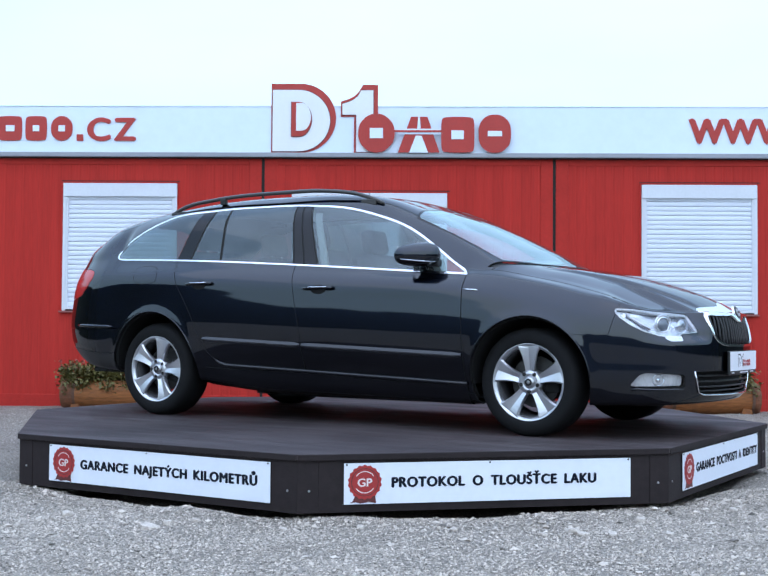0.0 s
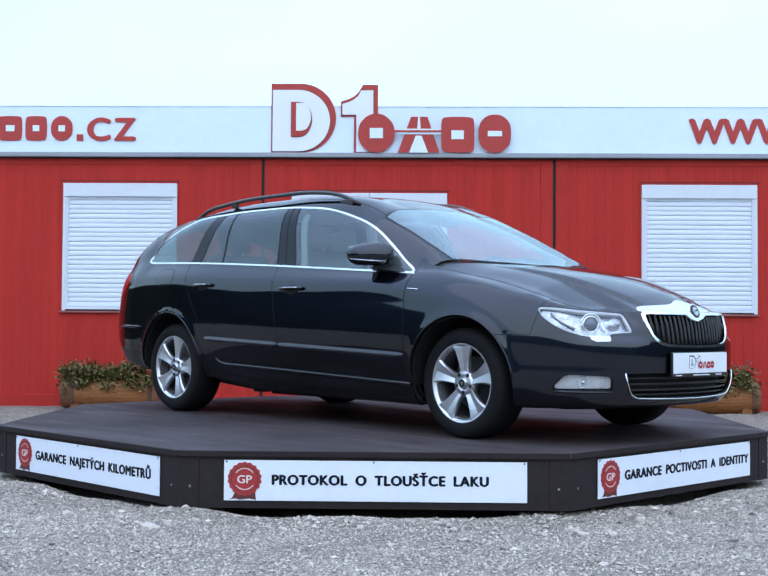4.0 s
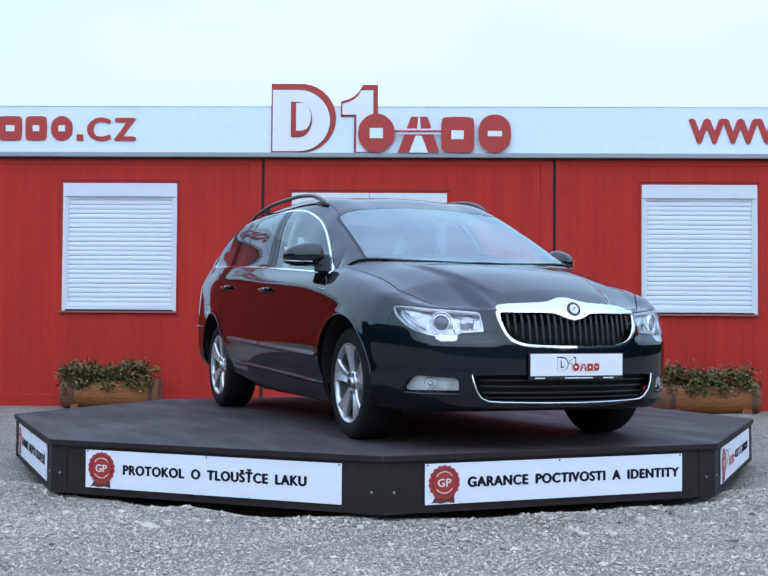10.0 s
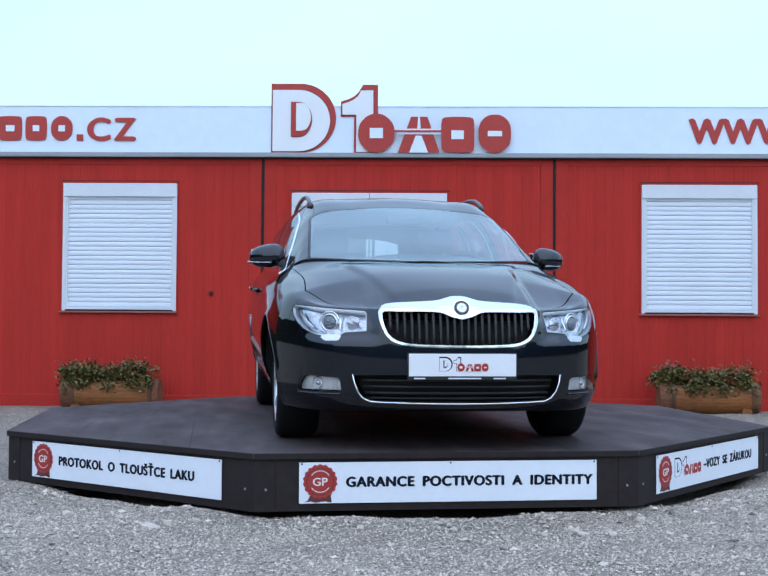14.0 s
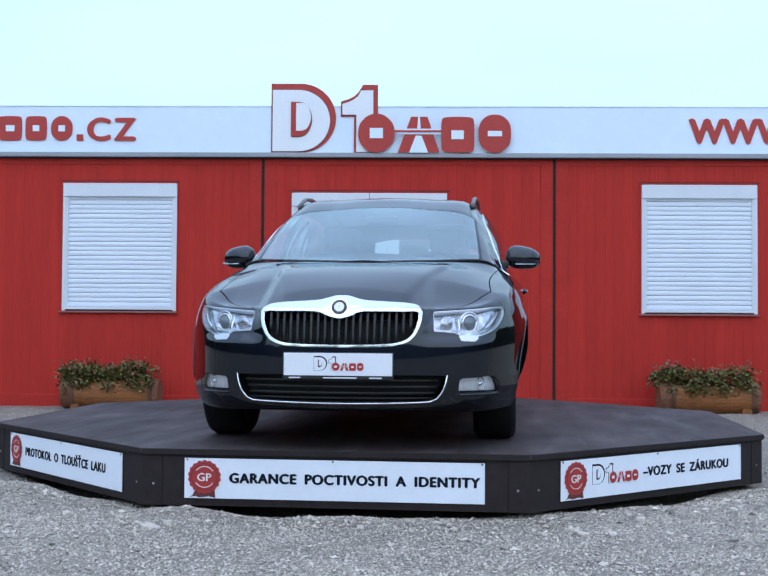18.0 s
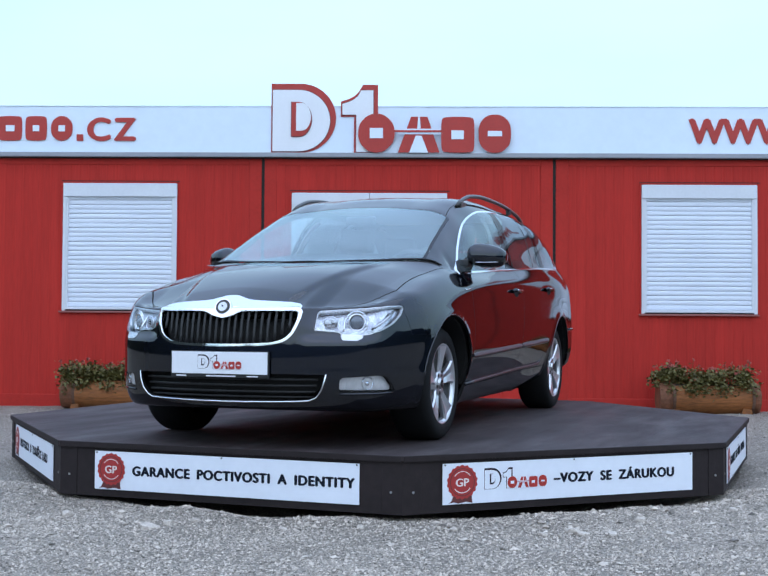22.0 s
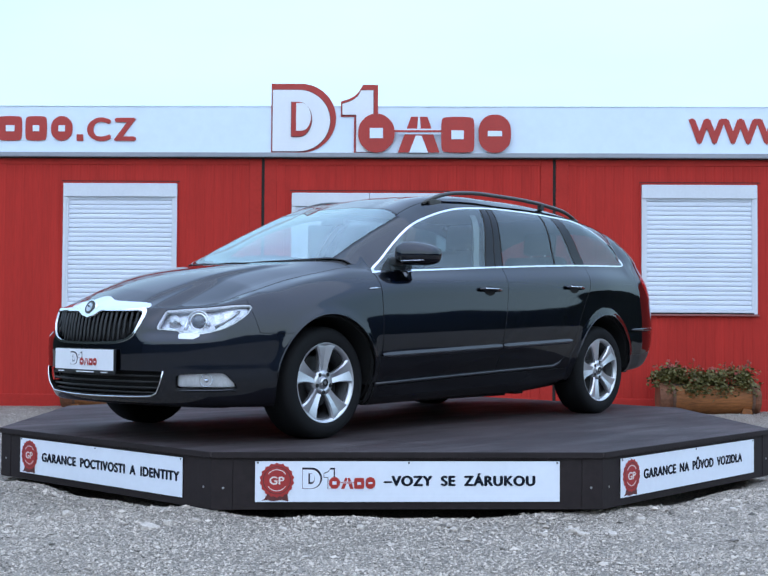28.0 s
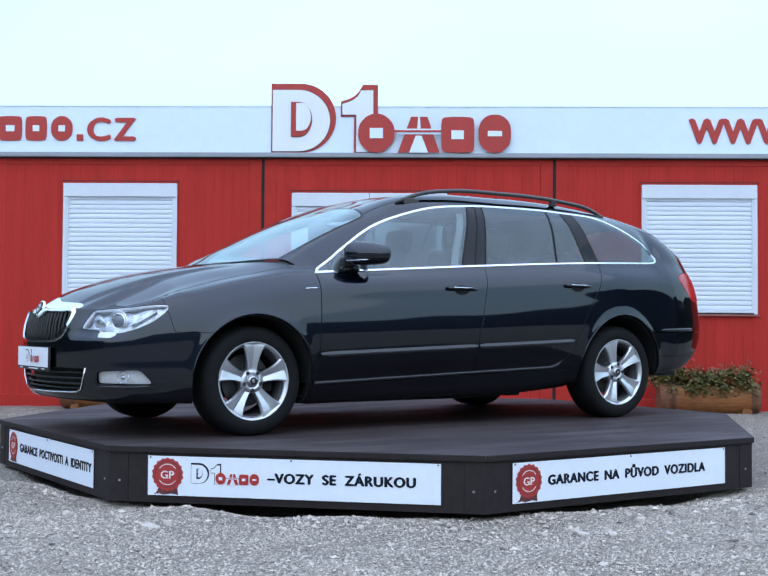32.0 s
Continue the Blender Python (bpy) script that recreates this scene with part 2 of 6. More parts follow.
# ---- building blocks ----
def finish(bm, name, material, smooth=False):
    me = bpy.data.meshes.new(name)
    bm.normal_update()
    bm.to_mesh(me)
    bm.free()
    me.materials.append(M[material] if isinstance(material, str) else material)
    if smooth:
        me.shade_smooth()
    return me


def part(name, bm, material, parent, label="", at=None, smooth=False):
    """One mesh object under a thing or under a part."""
    ob = new(name, finish(bm, name, material, smooth) if isinstance(bm, bmesh.types.BMesh) else bm)
    ob.parent = parent
    if at is not None:
        ob.matrix_basis = at
    return tagged(ob, label)


def thing(name, m=None):
    ob = new(name)
    if m is not None:
        ob.matrix_basis = m
    return ob


def box(x0, x1, y0, y1, z0, z1, bevel=0.0, bm=None):
    bm = bm or bmesh.new()
    got = bmesh.ops.create_cube(bm, size=1.0, matrix=Matrix.Translation(((x0 + x1) / 2, (y0 + y1) / 2, (z0 + z1) / 2)) @ Matrix.Diagonal((x1 - x0, y1 - y0, z1 - z0, 1)))
    if bevel:
        es = list({e for v in got["verts"] for e in v.link_edges})
        bmesh.ops.bevel(bm, geom=es, offset=bevel, segments=2, affect="EDGES", profile=0.6)
    return bm


def rod(p, q, r, n=10, bm=None, r2=None):
    bm = bm or bmesh.new()
    p, q = Vector(p), Vector(q)
    d = q - p
    m = Matrix.Translation((p + q) / 2) @ d.to_track_quat("Z", "Y").to_matrix().to_4x4()
    bmesh.ops.create_cone(bm, cap_ends=True, segments=n, radius1=r, radius2=r if r2 is None else r2, depth=d.length, matrix=m)
    return bm


def prism(outline, depth, bm=None, holes=()):
    """An upright plate in the xz plane with the outline given, its face at y=0 and its back at y=depth."""
    bm = bm or bmesh.new()
    front = [bm.verts.new((x, 0.0, z)) for x, z in outline]
    back = [bm.verts.new((x, depth, z)) for x, z in outline]
    n = len(outline)
    bm.faces.new(front)
    bm.faces.new(back[::-1])
    for i in range(n):
        bm.faces.new((front[i], back[i], back[(i + 1) % n], front[(i + 1) % n]))
    bmesh.ops.recalc_face_normals(bm, faces=bm.faces[:])
    return bm


def lettering(text, height, width=None, depth=0.0015, bold=0.0, spread=1.0):
    """A mesh of printed words in the xz plane, its left foot at the origin. bold: how far the strokes are thickened."""
    cu = bpy.data.curves.new("lettering", "FONT")
    cu.body, cu.extrude = text, depth
    cu.size, cu.space_character = height / 0.73, spread
    ob = bpy.data.objects.new("lettering", cu)
    scene.collection.objects.link(ob)
    bpy.context.view_layer.update()
    me = bpy.data.meshes.new_from_object(ob.evaluated_get(bpy.context.evaluated_depsgraph_get()))
    bpy.data.objects.remove(ob)
    bpy.data.curves.remove(cu)
    xs = [v.co.x for v in me.vertices]
    sx = (width - 2 * bold) / (max(xs) - min(xs)) if width else 1.0
    me.transform(Matrix(((sx, 0, 0, bold - min(xs) * sx), (0, 0, -1, 0), (0, 1, 0, 0), (0, 0, 0, 1))))
    if bold:
        bm = bmesh.new()
        bm.from_mesh(me)
        first = bm.verts[:] + bm.edges[:] + bm.faces[:]
        for k, (dx, dz) in enumerate(((-bold, 0), (bold, 0), (0, bold * 0.6), (0, -bold * 0.6))):
            got = bmesh.ops.duplicate(bm, geom=first)["geom"]
            bmesh.ops.translate(bm, verts=[g for g in got if isinstance(g, bmesh.types.BMVert)], vec=(dx, -0.0001 * (k + 1), dz))
        bm.to_mesh(me)
        bm.free()
    return me


def line_of_words(text, height, width, material, parent, at, bold=0.0, depth=0.0015, space=0.8):
    """Printed words, each a part of its own, spread over a line of the width given."""
    cells = [lettering(w, height, None, depth, bold, 1.1) for w in text.split()]
    spans = [(min(v.co.x for v in me.vertices), max(v.co.x for v in me.vertices)) for me in cells]
    sx = width / (sum(b - a for a, b in spans) + space * height * (len(cells) - 1))
    x = 0.0
    for me, (a, b) in zip(cells, spans):
        me.transform(Matrix.Translation((x - a * sx, 0, 0)) @ Matrix.Diagonal((sx, 1, 1, 1)))
        x += (b - a) * sx + space * height * sx
        me.materials.clear()
        me.materials.append(M[material])
        part("printed_word", me, None, parent, at=at)


def words(name, text, height, width, material, parent, at, bold=0.0, depth=0.0015):
    me = lettering(text, height, width, depth, bold)
    me.materials.clear()
    me.materials.append(M[material])
    ob = new(name, me)
    ob.parent, ob.matrix_basis = parent, at
    return ob


def circle(r, n, cx=0.0, cz=0.0, a0=0.0, a1=360.0, rz=None):
    closed = abs(a1 - a0) >= 360
    k = n if closed else n + 1
    return [(cx + r * math.cos(radians(a0 + (a1 - a0) * i / n)), cz + (rz or r) * math.sin(radians(a0 + (a1 - a0) * i / n))) for i in range(k)]


# ---- ground ----
def ground_height(x, y):
    """The gravel's relief; it is dug out below the turntable and heaped a little along its rim."""
    near = min(1.0, 3 * max(0.0, 1 - max(abs(x), abs(y)) / 10))
    h = (noise.noise((x * 0.6, y * 0.6, 0)) * 0.02 + noise.noise((x * 2.5, y * 2.5, 4)) * 0.022) * near
    r = math.hypot(x, y)
    if r < 3.2:
        rough = noise.noise((x * 1.7, y * 1.7, 9))
        h += 0.030 * math.exp(-((r - 2.47) / 0.16) ** 2) * (0.6 + rough)
        if r < 2.32:
            h = min(h, 0.02) - 0.06 * min(1.0, (2.32 - r) / 0.2)
    return h


def build_ground():
    xs = np.concatenate([[-600, -150, -40, -16], np.arange(-9, -3.3, 0.15), np.arange(-3.3, 3.3, 0.06), np.arange(3.3, 9.01, 0.15), [16, 40, 150, 600]])
    ys = np.concatenate([[-600, -150, -40, -16], np.arange(-9, -4.2, 0.15), np.arange(-4.2, 0.0, 0.06), np.arange(0.0, 6.61, 0.15), [9, 16, 40, 150, 600]])
    bm = bmesh.new()
    grid = []
    for y in ys:
        row = []
        for x in xs:
            h = ground_height(x, y)
            row.append(bm.verts.new((x, y, h)))
        grid.append(row)
    for j in range(len(ys) - 1):
        for i in range(len(xs) - 1):
            bm.faces.new((grid[j][i], grid[j][i + 1], grid[j + 1][i + 1], grid[j + 1][i]))
    g = new("ground", finish(bm, "ground", "gravel", True))
    tagged(g, "pale grey crushed limestone gravel yard, level and bare", "ground", kind="structure")


def stones(name, count, x0, x1, y0, y1, smin, smax, seed, label, flat=0.7, ring=(2.25, 99.0)):
    """Loose stones as one mesh of little angular lumps."""
    rng = np.random.RandomState(seed)
    base = np.array([(1, 0, 0), (-1, 0, 0), (0, 1, 0), (0, -1, 0), (0, 0, 1), (0, 0, -1)], float)
    tri = np.array([(0, 2, 4), (2, 1, 4), (1, 3, 4), (3, 0, 4), (2, 0, 5), (1, 2, 5), (3, 1, 5), (0, 3, 5)])
    px, py = rng.uniform(x0, x1, count), rng.uniform(y0, y1, count)
    far = np.hypot(px, py)
    ok = (far > ring[0]) & (far < ring[1])
    px, py = px[ok], py[ok]
    c = len(px)
    size = smin + (smax - smin) * rng.power(0.35, c)
    v = base[None] * (0.6 + 0.8 * rng.rand(c, 6, 1)) * size[:, None, None] * np.array([1, 1, flat])
    v += rng.randn(c, 6, 3) * size[:, None, None] * 0.16
    a = rng.rand(c) * 6.28
    ca, sa = np.cos(a)[:, None], np.sin(a)[:, None]
    x, y = v[..., 0] * ca - v[..., 1] * sa, v[..., 0] * sa + v[..., 1] * ca
    z0 = np.array([ground_height(p, q) for p, q in zip(px, py)])
    v = np.stack([x + px[:, None], y + py[:, None], v[..., 2] + z0[:, None] + size[:, None] * 0.2], -1)
    f = (tri[None] + 6 * np.arange(c)[:, None, None]).reshape(-1, 3)
    me = bpy.data.meshes.new(name)
    me.from_pydata(v.reshape(-1, 3).tolist(), [], f.tolist())
    me.materials.append(M["stones"])
    tagged(new(name, me), label, "gravel", kind="stuff")


# ---- the site office ----
WALL = pose(0, 5.5, 0, 0, 0, -1.5)     # its local x runs along the front, y into the building
WINDOWS = ((-3.678, -2.370, 1.08, 2.532, 1), (-1.062, 0.703, 1.08, 2.430, 2), (2.892, 4.188, 1.085, 2.535, 1))
SEAMS = (-4.70, -1.392, 1.913, 5.22)
EAVE, TOP = 2.85, 3.408
WEST, EAST = -8.005, 8.525   # the far ends of the row of containers


def sheet(x0, x1, z0, z1, pitch=0.105, depth=0.0035):
    """Ribbed sheet: shallow trapezoid ribs standing upright, 40 mm thick."""
    bm = bmesh.new()
    prof = []
    x = x0
    k = 0
    while x < x1 - 1e-6:
        for dx, dy in ((0.0, 0.0), (pitch * 0.72, 0.0), (pitch * 0.80, depth), (pitch * 0.92, depth)):
            if x + dx < x1 - 1e-4:
                prof.append((x + dx, dy))
        x += pitch
    prof.append((x1, 0.0))
    lo = [[bm.verts.new((px, py, z)) for px, py in prof] for z in (z0, z1)]
    bk = [[bm.verts.new((px, 0.05, z)) for px in (x0, x1)] for z in (z0, z1)]
    for i in range(len(prof) - 1):
        bm.faces.new((lo[0][i], lo[0][i + 1], lo[1][i + 1], lo[1][i]))
    bm.faces.new((bk[0][1], bk[0][0], bk[1][0], bk[1][1]))
    bm.faces.new((lo[0][0], lo[1][0], bk[1][0], bk[0][0]))
    bm.faces.new((lo[0][-1], bk[0][1], bk[1][1], lo[1][-1]))
    return bm


def open_window(w, x0, x1, z0, z1):
    """Two sashes with dark panes between a broad jamb and a broad mullion; the room behind has its dimness put into the
    wall colour.
    """
    top = z1 - 0.30
    for a, b in ((x0 + 0.038, x0 + 0.184), (-0.118, 0.025), (0.029, 0.161), (x1 - 0.12, x1 - 0.038)):
        part("sash_frame", box(a, b, 0.016, 0.075, z0 + 0.03, top, 0.006), "frame", w)
    for a, b in ((x0 + 0.184, -0.118), (0.161, x1 - 0.12)):
        for c, d in ((z0 + 0.03, z0 + 0.13), (top - 0.06, top)):
            part("sash_frame", box(a, b, 0.016, 0.075, c, d, 0.006), "frame", w)
        part("pane", box(a, b, 0.042, 0.048, z0 + 0.13, top - 0.06), "pane", w)
    part("window_sticker", box(0.50, 0.575, 0.039, 0.0415, 1.765, 1.80), "banner", w, "small pale notice on the pane")
    # added room box, its walls coloured dark as if unlit
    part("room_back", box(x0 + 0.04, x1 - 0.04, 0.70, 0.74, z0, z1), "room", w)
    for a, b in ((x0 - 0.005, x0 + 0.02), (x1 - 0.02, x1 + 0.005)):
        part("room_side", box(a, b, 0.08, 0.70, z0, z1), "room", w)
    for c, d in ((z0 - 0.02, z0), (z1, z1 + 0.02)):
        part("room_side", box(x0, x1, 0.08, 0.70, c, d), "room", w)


def window_unit(x0, x1, z0, z1, leaves):
    """A window with its roller shutters down."""
    w = thing("window", WALL @ Matrix.Translation((0, -0.004, 0)))
    tagged(w, "white plastic window with its roller shutter fully closed" if leaves == 1 else "wide white double window with raised roller shutters and dark panes", "window", kind="structure")
    fw = 0.038
    # black strip put in for the shade under the shutter's end bar
    part("shadow_gap", box(x0 + fw, x1 - fw, -0.002, 0.06, z0, z0 + 0.014), "black_gap", w)
    part("bottom_bar", box(x0 + fw, x1 - fw, -0.010, 0.05, z0 + 0.0145, z0 + 0.045, 0.004), "frame", w, "white end bar of the shutter")
    for a, b, c, d in ((x0, x0 + fw, z0, z1), (x1 - fw, x1, z0, z1)):
        part("window_frame", box(a, b, -0.012, 0.06, c, d, 0.004), "frame", w)
    step = (x1 - x0) / leaves
    if leaves == 2:
        open_window(w, x0, x1, z0, z1)
    for k in range(leaves):
        a, b = x0 + k * step, x0 + (k + 1) * step
        l, r = a + (fw if k == 0 else 0.012), b - (fw if k == leaves - 1 else 0.012)
        part("shutter_box", box(a + 0.003, b - 0.003, -0.022, 0.05, z1 - 0.15, z1 + 0.004, 0.006), "frame", w, "white shutter box with a dark shadow line")
        z, h = z0 + 0.046, 0.053
        bm = bmesh.new()
        prof = [(0.0145, 0.0), (0.0118, 0.004), (0.0105, h * 0.5), (0.0112, h - 0.010), (0.0145, h - 0.0008)]
        vs = [[bm.verts.new((x, y, zz)) for y, zz in prof] for x in (l, r)]
        for i in range(4):
            f = bm.faces.new((vs[0][i], vs[1][i], vs[1][i + 1], vs[0][i + 1]))
            f.smooth = True
        bm.faces.new((vs[0][4], vs[1][4], vs[1][0], vs[0][0]))
        slat = finish(bm, "shutter_slat", "shutter")
        if leaves == 2:
            z = z1 - 0.152 - 3 * h
        while z < z1 - 0.152:
            part("shutter_slat", slat, None, w, at=Matrix.Translation((0, 0, z)))
            z += h
        part("shutter_guide", box(l - 0.004, l + 0.022, -0.004, 0.03, z0 + 0.03, z1 - 0.15, 0.003), "frame", w)
        part("shutter_guide", box(r - 0.022, r + 0.004, -0.004, 0.03, z0 + 0.03, z1 - 0.15, 0.003), "frame", w)
        part("shutter_backing", box(a + 0.02, b - 0.02, 0.034, 0.06, z0 + 0.02 if leaves == 1 else z1 - 0.30, z1 - 0.1), "black_gap", w)
    part("window_sill", box(x0 - 0.03, x1 + 0.012, -0.035, 0.05, z0 - 0.022, z0 - 0.003, 0.004), "sill", w, "weathered grey-red metal sill")
    # black strip put in for the shade line above the window trim
    part("shadow_gap", box(x0 - 0.022, x1 + 0.03, -0.006, 0.05, z1 + 0.0245, z1 + 0.034), "black_gap", w)
    for a, b, c, d in ((x0 - 0.022, x0 - 0.002, z0 - 0.01, z1 + 0.024), (x1 + 0.002, x1 + 0.014, z0 - 0.01, z1 + 0.024), (x0 - 0.002, x1 + 0.002, z1 + 0.008, z1 + 0.024)):
        part("window_trim", box(a, b, -0.008, 0.05, c, d, 0.003), "red_frame", w)
    return w


def build_office():
    b = thing("office_building", WALL)
    tagged(b, "long red container office with white sign fascia and closed shutters", "building", kind="structure")
    ends = (WEST, *SEAMS, EAST)
    cells = list(zip(ends, ends[1:]))
    for c0, c1 in cells:
        a, z = c0 + 0.017, c1 - 0.017
        lo, hi = 0.13, EAVE - 0.10
        win = [w for w in WINDOWS if w[0] > c0 and w[1] < c1]
        if win:
            x0, x1, z0, z1, _ = win[0]
            x0, x1, z0, z1 = x0 - 0.012, x1 + 0.008, z0 - 0.02, z1 + 0.016
            for q in ((a + 0.14, x0, lo, hi), (x1, z - 0.14, lo, hi), (x0, x1, lo, z0), (x0, x1, z1, hi)):
                part("wall_sheet", sheet(*q), "red", b)
        else:
            part("wall_sheet", sheet(a + 0.14, z - 0.14, lo, hi), "red", b)
        for p, q in ((a, a + 0.14), (z - 0.14, z)):
            part("corner_post", box(p, q, -0.004, 0.10, 0.0, EAVE - 0.002, 0.008), "red_frame", b)
        part("top_rail", box(a + 0.14, z - 0.14, -0.006, 0.10, hi, EAVE - 0.002, 0.008), "red_frame", b)
        part("bottom_rail", box(a + 0.14, z - 0.14, -0.012, 0.10, -0.02, lo, 0.008), "red_frame", b)
        part("back_wall", box(a, z, 2.40, 2.45, 0.0, EAVE), "red_frame", b)
    for s in SEAMS:
        part("joint_strip", box(s - 0.0165, s + 0.0165, 0.012, 0.09, 0, EAVE - 0.004), "black_gap", b)
    part("roof", box(WEST, EAST, -0.02, 2.47, EAVE, EAVE + 0.06), "gutter", b)
    part("end_wall", box(WEST - 0.05, WEST, 0, 2.45, 0, EAVE), "red_frame", b)
    part("end_wall", box(EAST, EAST + 0.05, 0, 2.45, 0, EAVE), "red_frame", b)
    part("fascia_panel", box(WEST, EAST, -0.05, -0.02, EAVE + 0.03, TOP, 0.003), "fascia", b)
    part("gutter_trim", box(WEST, EAST, -0.085, -0.018, EAVE - 0.020, EAVE + 0.034, 0.008), "gutter", b, "grey metal edge trim under the fascia")
    part("drip_edge", box(WEST, EAST, -0.06, -0.012, EAVE - 0.030, EAVE - 0.020), "black_gap", b)
    part("fascia_cap", box(WEST, EAST, -0.056, 0.0, TOP, TOP + 0.012, 0.002), "fascia", b)
    part("wall_bracket", box(-1.995, -1.955, -0.035, 0.02, 1.27, 1.31, 0.008), "under", b, "small dark bracket on the wall")
    for w in WINDOWS:
        window_unit(*w)


def ring_plate(outer, inner, depth):
    """A plate with an opening: two outlines of the same count."""
    bm = bmesh.new()
    n = len(outer)
    v = [[bm.verts.new((x, y, z)) for x, z in o] for o in (outer, inner) for y in (0.0, depth)]
    for i in range(n):
        j = (i + 1) % n
        bm.faces.new((v[0][i], v[0][j], v[2][j], v[2][i]))
        bm.faces.new((v[0][j], v[0][i], v[1][i], v[1][j]))
        bm.faces.new((v[2][i], v[2][j], v[3][j], v[3][i]))
        bm.faces.new((v[1][i], v[3][i], v[3][j], v[1][j]))
    bmesh.ops.recalc_face_normals(bm, faces=bm.faces[:])
    return bm


def half_round(x0, x1, z0, z1, n=24):
    """A plaque outline, straight at one side and full round at the other."""
    r = (z1 - z0) / 2
    k = (x1 - x0) - min(r * 1.02, 0.62 * (x1 - x0))
    return [(x0, z1), (x0, z0)] + [(x0 + k + (x1 - x0 - k) * math.sin(math.pi * i / n), z0 + r - r * math.cos(math.pi * i / n)) for i in range(n + 1)]


STEP_OUTER = [(0.94, 0.0), (1.21, 0.0), (1.21, 0.774), (1.04, 0.774), (1.0, 0.705), (0.95, 0.65), (0.88, 0.612), (0.79, 0.585), (0.79, 0.41), (0.94, 0.41)]
STEP_INNER = [(0.966, 0.01), (1.158, 0.01), (1.158, 0.708), (1.02, 0.708), (0.985, 0.645), (0.93, 0.60), (0.87, 0.572), (0.808, 0.556), (0.808, 0.432), (0.966, 0.432)]


def grow(outline, d):
    """The outline moved outwards by d."""
    n, out = len(outline), []
    area = sum(outline[i][0] * outline[(i + 1) % n][1] - outline[(i + 1) % n][0] * outline[i][1] for i in range(n))
    s = 1 if area > 0 else -1
    for i in range(n):
        p, q, r = Vector(outline[i - 1]), Vector(outline[i]), Vector(outline[(i + 1) % n])
        a, b = (q - p), (r - q)
        if a.length < 1e-6 or b.length < 1e-6:
            out.append(tuple(q))
            continue
        a.normalize(), b.normalize()
        na, nb = Vector((a.y, -a.x)) * s, Vector((b.y, -b.x)) * s
        m = (na + nb) / max(0.4, 1 + na.dot(nb))
        out.append(tuple(q + m * d))
    return out


def rounded(outline):
    """The outline with its corners cut twice."""
    p = [Vector(c) for c in outline]
    for _ in range(2):
        p = [c for a, b in zip(p, p[1:] + p[:1]) for c in (a * 0.78 + b * 0.22, a * 0.22 + b * 0.78)]
    return [tuple(c) for c in p]


def letter_block(x0, x1, z0, z1, cut):
    """A red block the size of one sign letter, plain but for cut corners."""
    c = cut * (x1 - x0)
    return [(x0 + c, z0), (x1 - c, z0), (x1, z0 + c), (x1, z1 - c), (x1 - c, z1), (x0 + c, z1), (x0, z1 - c), (x0, z0 + c)]


def logo(parent, scale, origin, depth, lift=0.0, rim="sign_red", face="sign_white", ground="fascia"):
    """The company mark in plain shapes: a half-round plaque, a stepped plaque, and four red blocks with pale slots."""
    def at(y):
        return origin @ Matrix.Translation((0, -y, 0)) @ Matrix.Diagonal((scale, 1, scale, 1))

    def plate(name, outline, material, level, label=""):
        return part(name, prism(outline, depth * 0.5), material, parent, label, at(depth * (0.5 + 0.35 * level) + lift))
    outer, inner = half_round(0.0, 0.735, 0.0, 0.785), half_round(0.016, 0.668, 0.014, 0.712)
    plate("plaque_back", outer, rim, 0, "red back plate that shows as a thick edge")
    plate("plaque_outline", grow(inner, 0.008), "sign_side", 1, "thin dark outline")
    plate("half_round_plaque", inner, face, 2, "white half-round plaque face")
    plate("plaque_slot", half_round(0.225, 0.465, 0.175, 0.575), "sign_side", 3)
    plate("plaque_slot", half_round(0.232, 0.458, 0.182, 0.568), rim, 4, "red slot edge")
    plate("plaque_slot", half_round(0.285, 0.452, 0.245, 0.560), face, 5)
    plate("plaque_back", STEP_OUTER, rim, 0, "red back plate that shows as a thick edge")
    plate("plaque_outline", grow(STEP_INNER, 0.008), "sign_side", 1, "thin dark outline")
    plate("stepped_plaque", STEP_INNER, face, 2, "white stepped plaque face")
    for x0, x1, z0, z1, cut in ((0.99, 1.40, 0.0, 0.437, 0.30), (1.925, 2.30, 0.0, 0.404, 0.10), (2.348, 2.71, 0.0, 0.43, 0.28)):
        plate("letter_block", rounded(letter_block(x0, x1, z0, z1, cut)), "sign_red", 6)
    plate("letter_slot", [(1.12, 0.16), (1.27, 0.16), (1.27, 0.275), (1.12, 0.275)], ground, 7)
    plate("letter_slot", [(2.04, 0.15), (2.18, 0.15), (2.18, 0.25), (2.04, 0.25)], ground, 7)
    plate("letter_slot", [(2.45, 0.185), (2.61, 0.185), (2.61, 0.245), (2.45, 0.245)], ground, 7)
    # the road with its bridge
    plate("letter_block", [(1.44, 0.0), (1.907, 0.0), (1.77, 0.404), (1.585, 0.404)], "sign_red", 6)
    plate("letter_slot", [(1.565, -0.003), (1.78, -0.003), (1.705, 0.19), (1.64, 0.19)], ground, 7)
    plate("letter_slot", [(1.655, 0.27), (1.695, 0.27), (1.685, 0.407), (1.665, 0.407)], ground, 7)
    plate("letter_bar", [(1.425, 0.205), (1.925, 0.205), (1.925, 0.268), (1.425, 0.268)], ground, 7)
    plate("letter_bar", [(1.40, 0.228), (1.93, 0.228), (1.93, 0.250), (1.40, 0.250)], "sign_red", 8)


